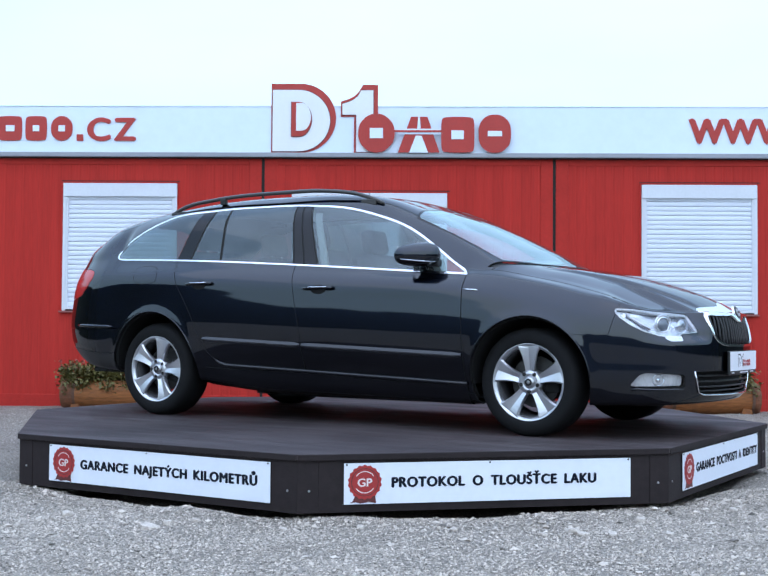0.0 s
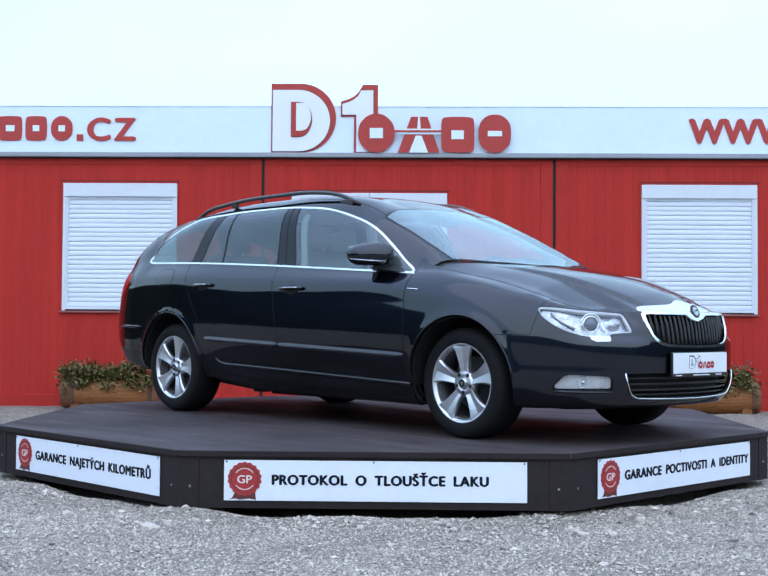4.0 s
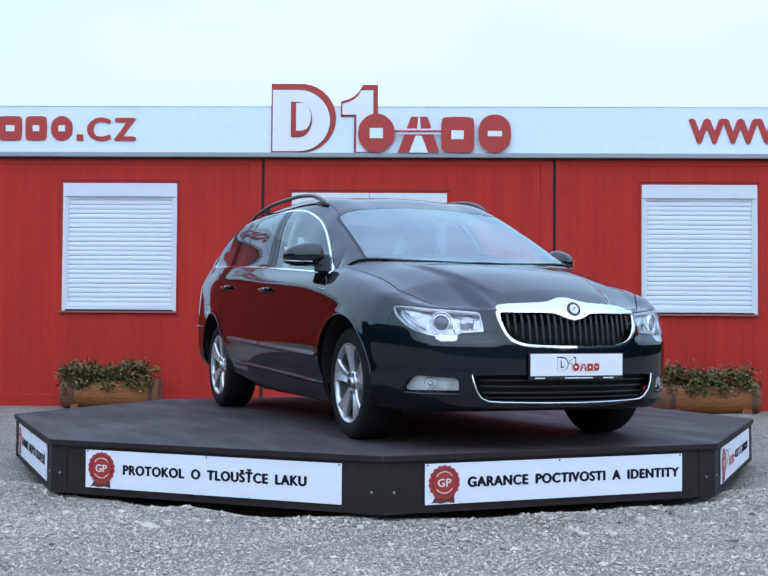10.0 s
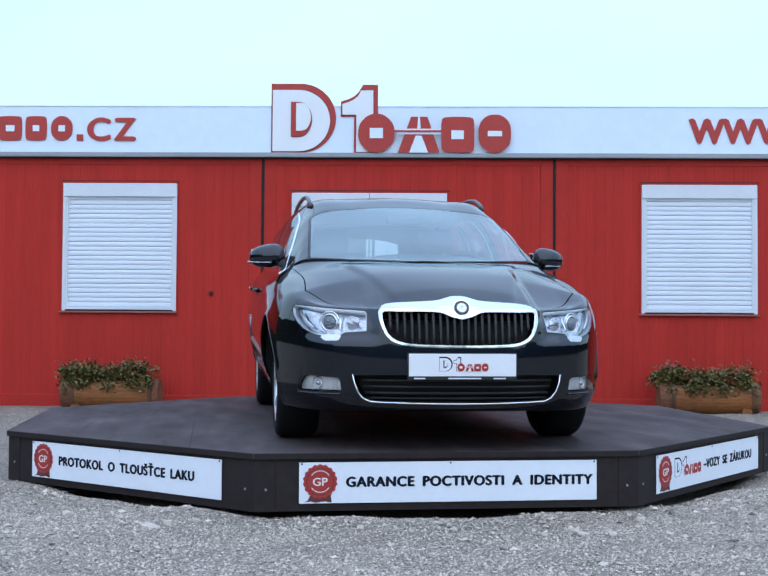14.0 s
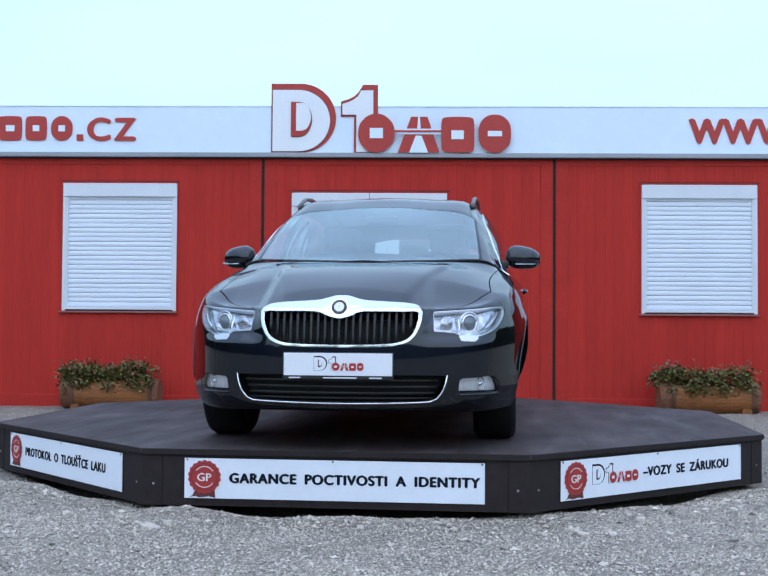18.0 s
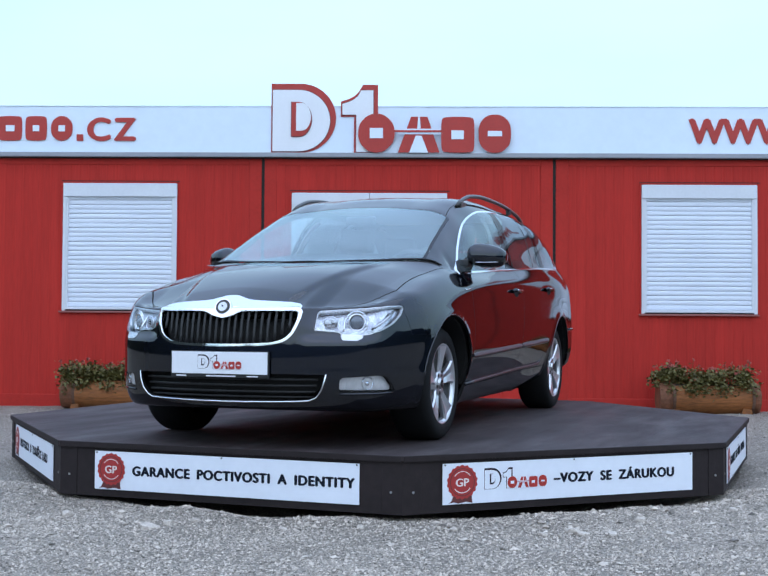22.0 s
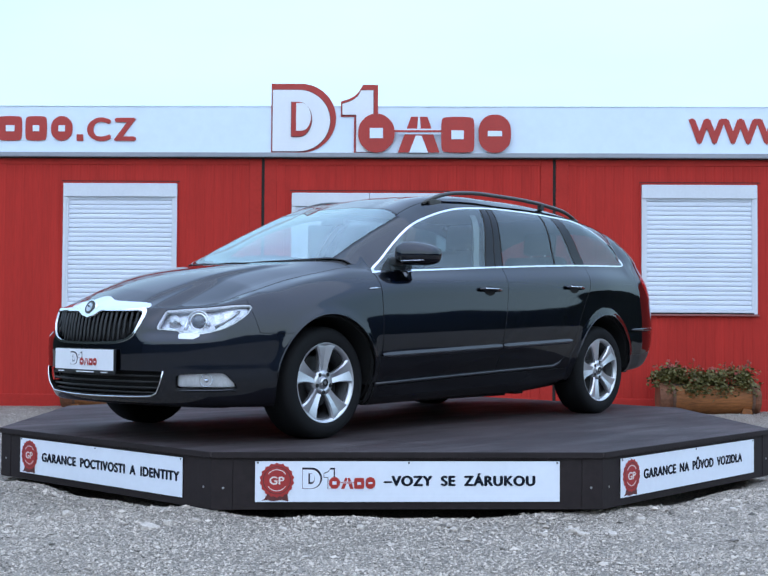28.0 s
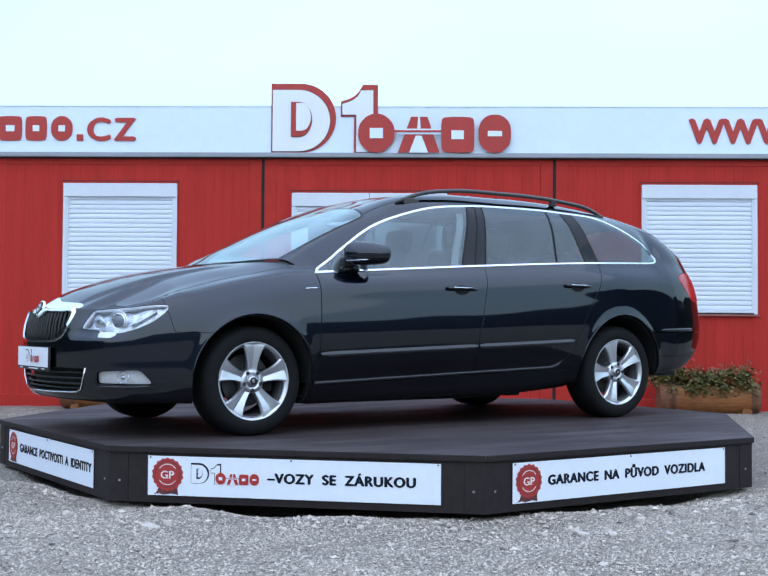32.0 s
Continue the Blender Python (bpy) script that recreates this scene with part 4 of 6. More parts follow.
# lines that run along the body, from the floor (0) up to the roof's middle (10): half width and height
WIDTH = [
    curve((-2.43, 0.62), (1.85, 0.62)),
    curve((-2.43, 0.79), (-1.8, 0.81), (-0.8, 0.775), (1.0, 0.782), (1.5, 0.82), (1.85, 0.80)),
    curve((-2.43, 0.85), (-1.8, 0.85), (-1.3, 0.858), (-0.6, 0.834), (1.0, 0.838), (1.45, 0.862), (1.7, 0.862), (1.85, 0.838)),
    curve((-2.43, 0.86), (-1.85, 0.855), (-1.3, 0.884), (-0.6, 0.892), (0.2, 0.895), (1.0, 0.894), (1.44, 0.893), (1.7, 0.876), (1.85, 0.845)),
    curve((-2.43, 0.85), (-1.85, 0.848), (-1.3, 0.885), (-0.7, 0.891), (0.2, 0.894), (1.0, 0.891), (1.44, 0.891), (1.7, 0.874), (1.85, 0.845)),
    curve((-2.43, 0.80), (-1.85, 0.819), (-1.3, 0.868), (-0.7, 0.870), (0.2, 0.872), (1.0, 0.869), (1.44, 0.862), (1.7, 0.846), (1.85, 0.826)),
    curve((-2.43, 0.72), (-1.85, 0.745), (-1.3, 0.785), (-0.7, 0.80), (0.2, 0.805), (1.0, 0.80), (1.5, 0.795), (1.7, 0.797), (1.85, 0.80)),
    curve((-2.43, 0.66), (-1.95, 0.70), (-1.75, 0.712), (-1.35, 0.655), (-0.95, 0.63), (-0.5, 0.62), (-0.1, 0.62), (0.2, 0.625), (0.4, 0.637), (0.6, 0.668), (0.8, 0.712), (0.95, 0.752), (1.05, 0.765), (1.2, 0.742), (1.6, 0.70), (1.85, 0.712)),
    curve((-2.43, 0.57), (-1.9, 0.58), (-1.3, 0.56), (-0.5, 0.54), (0.1, 0.545), (0.4, 0.54), (0.55, 0.558), (0.8, 0.62), (1.0, 0.665), (1.14, 0.685), (1.3, 0.60), (1.6, 0.515), (1.85, 0.50)),
    curve((-2.43, 0.32), (-1.9, 0.32), (-0.5, 0.29), (0.4, 0.29), (0.8, 0.33), (1.14, 0.36), (1.3, 0.33), (1.85, 0.27)),
    curve((-2.43, 0.0), (1.85, 0.0)),
]
HEIGHT = [
    curve((-2.43, 0.36), (-1.7, 0.285), (-0.9, 0.225), (-0.45, 0.190), (0.0, 0.185), (1.0, 0.18), (2.375, 0.20)),
    curve((-2.43, 0.37), (-1.7, 0.30), (-0.9, 0.232), (-0.45, 0.197), (0.0, 0.188), (1.0, 0.175), (1.6, 0.19), (2.375, 0.20)),
    curve((-2.43, 0.46), (-1.7, 0.42), (-1.0, 0.35), (-0.2, 0.33), (1.0, 0.285), (1.5, 0.29), (2.375, 0.29)),
    curve((-2.43, 0.56), (-1.7, 0.56), (-0.8, 0.52), (0.0, 0.49), (1.05, 0.455), (1.5, 0.45), (2.0, 0.43), (2.375, 0.42)),
    curve((-2.43, 0.74), (-1.7, 0.75), (-0.8, 0.79), (0.0, 0.765), (1.0, 0.73), (1.5, 0.66), (2.0, 0.57), (2.375, 0.55)),
    curve((-2.43, 0.90), (-1.7, 0.937), (-0.8, 0.911), (0.0, 0.885), (1.0, 0.836), (1.5, 0.765), (1.9, 0.68), (2.375, 0.63)),
    curve((-2.43, 1.03), (-1.85, 1.06), (-1.67, 1.053), (-1.03, 1.03), (-0.2, 0.986), (0.53, 0.94), (1.03, 0.908), (1.2, 0.895), (1.5, 0.845), (1.8, 0.765), (2.0, 0.715), (2.2, 0.692), (2.375, 0.68)),
    curve((-2.43, 1.13), (-1.95, 1.13), (-1.77, 1.105), (-1.68, 1.178), (-1.55, 1.255), (-1.35, 1.334), (-0.95, 1.377), (-0.51, 1.385), (-0.15, 1.374), (0.11, 1.346), (0.34, 1.288), (0.58, 1.20), (0.815, 1.057), (0.95, 0.968), (1.03, 0.928), (1.15, 0.93), (1.4, 0.89), (1.6, 0.848), (1.85, 0.785), (2.15, 0.705), (2.375, 0.684)),
    curve((-2.43, 1.22), (-1.9, 1.275), (-1.6, 1.345), (-1.3, 1.395), (-0.9, 1.43), (-0.4, 1.438), (0.0, 1.425), (0.3, 1.385), (0.5, 1.318), (0.8, 1.165), (1.0, 1.055), (1.14, 0.985), (1.3, 0.95), (1.6, 0.90), (1.85, 0.838), (2.1, 0.755), (2.25, 0.712), (2.375, 0.687)),
    curve((-2.43, 1.31), (-1.9, 1.352), (-1.6, 1.405), (-1.3, 1.438), (-0.9, 1.463), (-0.4, 1.468), (0.0, 1.455), (0.3, 1.412), (0.45, 1.365), (0.8, 1.225), (1.14, 1.062), (1.3, 0.985), (1.42, 0.952), (1.6, 0.921), (1.85, 0.868), (2.1, 0.79), (2.25, 0.735), (2.375, 0.690)),
    curve((-2.43, 1.335), (-1.9, 1.375), (-1.6, 1.422), (-1.3, 1.452), (-0.9, 1.472), (-0.4, 1.478), (0.0, 1.465), (0.3, 1.422), (0.42, 1.382), (0.8, 1.248), (1.14, 1.09), (1.4, 0.958), (1.6, 0.928), (1.85, 0.878), (2.1, 0.805), (2.25, 0.75), (2.375, 0.692)),
]
NOSE_SHIFT = (-0.14, -0.06, 0.0, 0.012, 0.007, -0.006, -0.022, -0.034, -0.038, -0.04, -0.04)
TAIL_SHIFT = (0.20, 0.13, 0.03, -0.01, 0.0, 0.03, 0.07, 0.12, 0.24, 0.25, 0.25)
NOSE_PLAN = curve((0.0, 1.85), (0.1, 1.95), (0.2, 2.05), (0.3, 2.132), (0.4, 2.194), (0.5, 2.244), (0.6, 2.290), (0.7, 2.328), (0.8, 2.355), (0.9, 2.370), (1.0, 2.375))
NOSE_SPAN = curve((0.0, 1.0), (0.1, 0.938), (0.2, 0.882), (0.3, 0.817), (0.4, 0.74), (0.5, 0.645), (0.6, 0.533), (0.7, 0.408), (0.8, 0.277), (0.9, 0.14), (1.0, 0.0))
TAIL_PLAN = curve((0.0, -1.85), (0.15, -2.0), (0.3, -2.13), (0.45, -2.25), (0.6, -2.33), (0.75, -2.39), (0.88, -2.42), (1.0, -2.43))
TAIL_SPAN = curve((0.0, 1.0), (0.15, 0.965), (0.3, 0.905), (0.45, 0.82), (0.6, 0.70), (0.75, 0.51), (0.88, 0.27), (1.0, 0.0))


def loft(per=10):
    """The left half of the body shell as points, line number k, way round the nose q, and normals."""
    a = np.linspace(1, 0, 56)
    xs = np.concatenate([NOSE_PLAN(a), np.arange(1.83, -1.84, -0.0125), TAIL_PLAN(np.linspace(0, 1, 30))])
    span = np.concatenate([NOSE_SPAN(a), np.ones(len(np.arange(1.83, -1.84, -0.0125))), TAIL_SPAN(np.linspace(0, 1, 30))])
    n = len(xs)
    cx = np.clip(xs, -1.85, 1.85)
    Y = np.stack([w(cx) * span for w in WIDTH], 1)
    Z = np.stack([h(xs) for h in HEIGHT], 1)
    wf = np.clip((xs - 1.85) / 0.525, 0, 1)[:, None] ** 1.5
    wr = np.clip((-1.85 - xs) / 0.58, 0, 1)[:, None]
    wr = wr * wr * (3 - 2 * wr)
    X = xs[:, None] + wf * np.array(NOSE_SHIFT)[None] + wr * np.array(TAIL_SHIFT)[None]
    ctrl = np.stack([X, Y, Z], -1)
    out, ks = [], []
    ghost = ctrl[:, 9:10].copy()
    ghost[..., 1] *= -1
    c = np.concatenate([ctrl, ghost], 1)
    d = np.linalg.norm(np.diff(c, axis=1), axis=2) + 0.02
    slope = np.diff(c, axis=1) / d[..., None]
    m = np.empty_like(ctrl)
    m[:, 0] = slope[:, 0]
    m[:, 1:] = (slope[:, :-1] * d[:, 1:, None] + slope[:, 1:] * d[:, :-1, None]) / (d[:, 1:, None] + d[:, :-1, None])
    for k in range(10):
        fine = per if k < 7 else 3 * per
        for j in range(fine + (k == 9)):
            t = j / fine
            h = d[:, k:k + 1]
            out.append((2 * t ** 3 - 3 * t ** 2 + 1) * ctrl[:, k] + (t ** 3 - 2 * t ** 2 + t) * h * m[:, k] + (3 * t ** 2 - 2 * t ** 3) * ctrl[:, k + 1] + (t ** 3 - t ** 2) * h * m[:, k + 1])
            ks.append(k + t)
    P = np.stack(out, 1)
    # the side glass is barrelled: steeper at the belt, leaning in towards the roof
    kk = np.array(ks)[None]
    bulge = 0.017 * np.sin(np.pi * np.clip(kk - 6, 0, 1)) * np.clip((Z[:, 7:8] - Z[:, 6:7] - 0.05) / 0.25, 0, 1)
    P[..., 1] += 0.9 * bulge
    P[..., 2] += 0.42 * bulge
    # ease the bend where the sides run into the nose
    ease = np.exp(-((xs - 1.87) / 0.17) ** 2)[:, None, None] * np.clip(6.6 - np.array(ks), 0, 1)[None, :, None]
    for _ in range(70):
        Q = P.copy()
        Q[1:-1] = 0.25 * P[:-2] + 0.5 * P[1:-1] + 0.25 * P[2:]
        P = P + (Q - P) * ease
    # the bonnet's middle stands a little proud, with a soft step that opens towards the windscreen
    px, py = P[..., 0], P[..., 1]
    step = 1 / (1 + np.exp(np.clip((py - (0.28 + (2.3 - px) * 0.24)) / 0.008, -40, 40)))
    fade = np.clip((px - 1.36) / 0.18, 0, 1) * np.clip((2.33 - px) / 0.18, 0, 1)
    P[..., 2] += 0.014 * step * fade * (np.arange(P.shape[1])[None] > 7 * per)
    # beside the grille the skin steps back above the bumper, and the lamps lean back with it
    ease_in = lambda u: np.clip(u, 0, 1) ** 2 * (3 - 2 * np.clip(u, 0, 1))
    back = ease_in((py - 0.37) / 0.08) * (1 - ease_in((py - 0.60) / 0.2)) * ease_in((px - 1.93 + 0.5 * np.clip(kk - 6.3, 0, 1)) / (0.22 + 0.5 * np.clip(kk - 6.3, 0, 1)))
    px -= back * (0.028 * ease_in((P[..., 2] - 0.52) / 0.05) + 0.050 * ease_in((P[..., 2] - 0.58) / 0.11))
    # flared arches: the skin swells towards the wheel openings
    low = np.clip(6.0 - np.array(ks), 0, 1)[None] * np.clip((px + 1.86) / 0.1, 0, 1) * np.clip((1.88 - px) / 0.1, 0, 1)
    for (wx, wz), r, swell in zip(ARCHES, (0.358, 0.372), (0.007, 0.009)):
        rr = np.hypot(px - wx, P[..., 2] - wz - 0.005)
        P[..., 1] += swell * np.exp(-(np.maximum(rr - r, 0) / 0.027) ** 2) * low
    ks = np.broadcast_to(np.array(ks)[None], P.shape[:2])
    du, dv = np.gradient(P, axis=0), np.gradient(P, axis=1)
    N = np.cross(dv, du)
    N[..., 1][np.abs(P[..., 1]) < 1e-6] = 0
    ln = np.linalg.norm(N, axis=2, keepdims=True)
    N = np.where(ln > 1e-9, N / np.maximum(ln, 1e-9), np.array([1.0, 0, 0.3]))
    plan = np.stack([xs, 0.845 * span], 1)
    q = np.concatenate([[0], np.cumsum(np.linalg.norm(np.diff(plan, axis=0), axis=1))])
    q = np.broadcast_to(q[:, None], P.shape[:2])
    w = P.shape[1]
    A = np.concatenate([P, N, ks[..., None], q[..., None]], 2).reshape(-1, 8)
    i, j = np.meshgrid(np.arange(n - 1), np.arange(w - 1), indexing="ij")
    v00, v10, v01, v11 = i * w + j, (i + 1) * w + j, i * w + j + 1, (i + 1) * w + j + 1
    T = np.concatenate([np.stack([v00, v01, v11], -1).reshape(-1, 3), np.stack([v00, v11, v10], -1).reshape(-1, 3)])
    # face outwards
    mid = len(T) // 4
    tri = A[T[mid], :3]
    if np.dot(np.cross(tri[1] - tri[0], tri[2] - tri[0]), A[T[mid][0], 3:6]) < 0:
        T = T[:, ::-1]
    if A[T[mid][0], 4] < 0:
        A[:, 3:6] *= -1
        T = T[:, ::-1]
    return A, T


def clip(mesh, f):
    """What of the mesh lies where f, a value for each point, is below nothing."""
    A, T = mesh
    if len(T) == 0:
        return mesh
    s = f[T] < 0
    c = s.sum(1)
    keep = [T[c == 3]]
    extra, new_rows, made = [], [], {}

    def cut(a, b):
        key = (a, b) if a < b else (b, a)
        if key not in made:
            t = f[key[0]] / (f[key[0]] - f[key[1]])
            made[key] = len(A) + len(new_rows)
            new_rows.append(A[key[0]] * (1 - t) + A[key[1]] * t)
        return made[key]
    for tri, ins in zip(T[(c == 1) | (c == 2)].tolist(), s[(c == 1) | (c == 2)].tolist()):
        if sum(ins) == 1:
            k = ins.index(True)
            a, b, d = tri[k], tri[(k + 1) % 3], tri[(k + 2) % 3]
            extra.append((a, cut(a, b), cut(a, d)))
        else:
            k = ins.index(False)
            a, b, d = tri[k], tri[(k + 1) % 3], tri[(k + 2) % 3]
            p, q = cut(a, b), cut(a, d)
            extra += [(p, b, d), (p, d, q)]
    if extra:
        keep.append(np.array(extra))
    T2 = np.concatenate(keep)
    A2 = np.concatenate([A, np.array(new_rows)]) if new_rows else A
    used, inv = np.unique(T2, return_inverse=True)
    return A2[used], inv.reshape(-1, 3)


def take(mesh, f, gap=0.0018):
    """The piece inside f, and the rest, with a gap between them. f works on a mesh's points."""
    inside = clip(mesh, f(mesh[0]) + gap)
    rest = clip(mesh, gap - f(mesh[0]))
    return inside, rest


def area_of(points):
    """Signed distance to a closed outline in two columns of the points; below nothing inside."""
    p = np.array(points, float)
    r = np.roll(p, -1, 0)

    def f(q):
        best = np.full(len(q), 1e9)
        inside = np.zeros(len(q), bool)
        for a, b in zip(p, r):
            ab = b - a
            t = np.clip(((q - a) @ ab) / max(1e-12, ab @ ab), 0, 1)
            best = np.minimum(best, np.linalg.norm(q - a - t[:, None] * ab, axis=1))
            cross = (a[1] > q[:, 1]) != (b[1] > q[:, 1])
            with np.errstate(divide="ignore", invalid="ignore"):
                inside ^= cross & (q[:, 0] < (b[0] - a[0]) * (q[:, 1] - a[1]) / (b[1] - a[1] + 1e-15) + a[0])
        return np.where(inside, -best, best)
    return f


def rounder(points, times=2):
    p = np.array(points, float)
    for _ in range(times):
        n = np.roll(p, -1, 0)
        p = np.stack([p * 0.75 + n * 0.25, p * 0.25 + n * 0.75], 1).reshape(-1, 2)
    return p


def panel(name, mesh, material, parent, label="", thick=0.012, side=1, both=False, lift=0.0):
    """A piece of the shell as a plate with depth. side -1 mirrors it to the car's right; both joins the two halves."""
    A, T = mesh
    if len(T) == 0:
        return None
    V, N = A[:, :3] + A[:, 3:6] * lift, A[:, 3:6]
    if both:
        f = np.array([1, -1, 1])
        V, N, T = np.concatenate([V, V * f]), np.concatenate([N, N * f]), np.concatenate([T, T[:, ::-1] + len(A)])
    elif side < 0:
        V, N, T = V * np.array([1, -1, 1]), N * np.array([1, -1, 1]), T[:, ::-1]
    n = len(V)
    e = np.concatenate([T[:, [0, 1]], T[:, [1, 2]], T[:, [2, 0]]])
    u, inv, cnt = np.unique(np.sort(e, 1), axis=0, return_inverse=True, return_counts=True)
    rim = e[cnt[inv.ravel()] == 1]
    if both:
        rim = rim[(np.abs(V[rim[:, 0], 1]) > 1e-4) | (np.abs(V[rim[:, 1], 1]) > 1e-4)]
    wall = np.concatenate([np.stack([rim[:, 1], rim[:, 0], rim[:, 0] + n], 1), np.stack([rim[:, 1], rim[:, 0] + n, rim[:, 1] + n], 1)]) if len(rim) else np.zeros((0, 3), int)
    F = np.concatenate([T, T[:, ::-1] + n, wall]) if thick else T
    VV = np.concatenate([V, V - N * thick]) if thick else V
    NN = np.concatenate([N, -N]) if thick else N
    me = bpy.data.meshes.new(name)
    me.from_pydata(VV.tolist(), [], F.tolist())
    me.materials.append(M[material])
    if material == "paint" and thick:
        me.materials.append(M["lining"])      # folded edges and inner faces stay dark
        me.polygons.foreach_set("material_index", [0] * len(T) + [1] * (len(F) - len(T)))
    me.shade_smooth()
    me.normals_split_custom_set_from_vertices(NN.tolist())
    ob = new(name, me)
    ob.parent = parent
    return tagged(ob, label)


def ribbon(name, points, widths, material, parent, label="", n=8, closed=False, flat=1.0):
    """A rounded bar swept along a way of points; flat squeezes its height."""
    bm = bmesh.new()
    pts = [Vector(p) for p in points]
    rings = []
    for i, p in enumerate(pts):
        a = pts[i - 1] if (i or closed) else pts[i]
        b = pts[(i + 1) % len(pts)] if (i + 1 < len(pts) or closed) else pts[i]
        d = (b - a).normalized()
        side = d.cross(Vector((0, 0, 1)))
        side = side.normalized() if side.length > 1e-3 else Vector((0, 1, 0))
        up = side.cross(d).normalized()
        w = widths[i] if isinstance(widths, (list, tuple)) else widths
        rings.append([bm.verts.new(p + side * (w * math.cos(2 * math.pi * j / n)) + up * (w * flat * math.sin(2 * math.pi * j / n))) for j in range(n)])
    pairs = list(zip(rings, rings[1:])) + ([(rings[-1], rings[0])] if closed else [])
    for r0, r1 in pairs:
        for j in range(n):
            bm.faces.new((r0[j], r1[j], r1[(j + 1) % n], r0[(j + 1) % n]))
    if not closed:
        bm.faces.new(rings[0][::-1])
        bm.faces.new(rings[-1])
    bmesh.ops.recalc_face_normals(bm, faces=bm.faces[:])
    return part(name, bm, material, parent, label, smooth=True)


SHELL = loft()


def on_shell(x, z, lift=0.0, kmin=0.0, kmax=10.0):
    """The place on the left side's skin at x and height z, and its normal."""
    A = SHELL[0]
    ok = (A[:, 6] >= kmin) & (A[:, 6] <= kmax)
    B = A[ok]
    d = np.hypot(B[:, 0] - x, B[:, 2] - z)
    i = np.argsort(d)[:4]
    w = 1 / (d[i] + 1e-4)
    y = (B[i, 1] * w).sum() / w.sum()
    nrm = (B[i, 3:6] * w[:, None]).sum(0)
    nrm /= np.linalg.norm(nrm)
    return Vector((x, y, z)) + Vector(nrm) * lift, Vector(nrm)


def on_nose(q, z, lift=0.0):
    """The place on the left front corner's skin at q round the nose and height z, and its normal."""
    A = SHELL[0]
    d = np.hypot(A[:, 7] - q, A[:, 2] - z) + np.where(A[:, 6] > 7.2, 9.0, 0.0)
    i = np.argsort(d)[:4]
    w = 1 / (d[i] + 1e-4)
    p, n = (A[i, :3] * w[:, None]).sum(0) / w.sum(), (A[i, 3:6] * w[:, None]).sum(0)
    n /= np.linalg.norm(n)
    return Vector(p + n * lift), Vector(n)


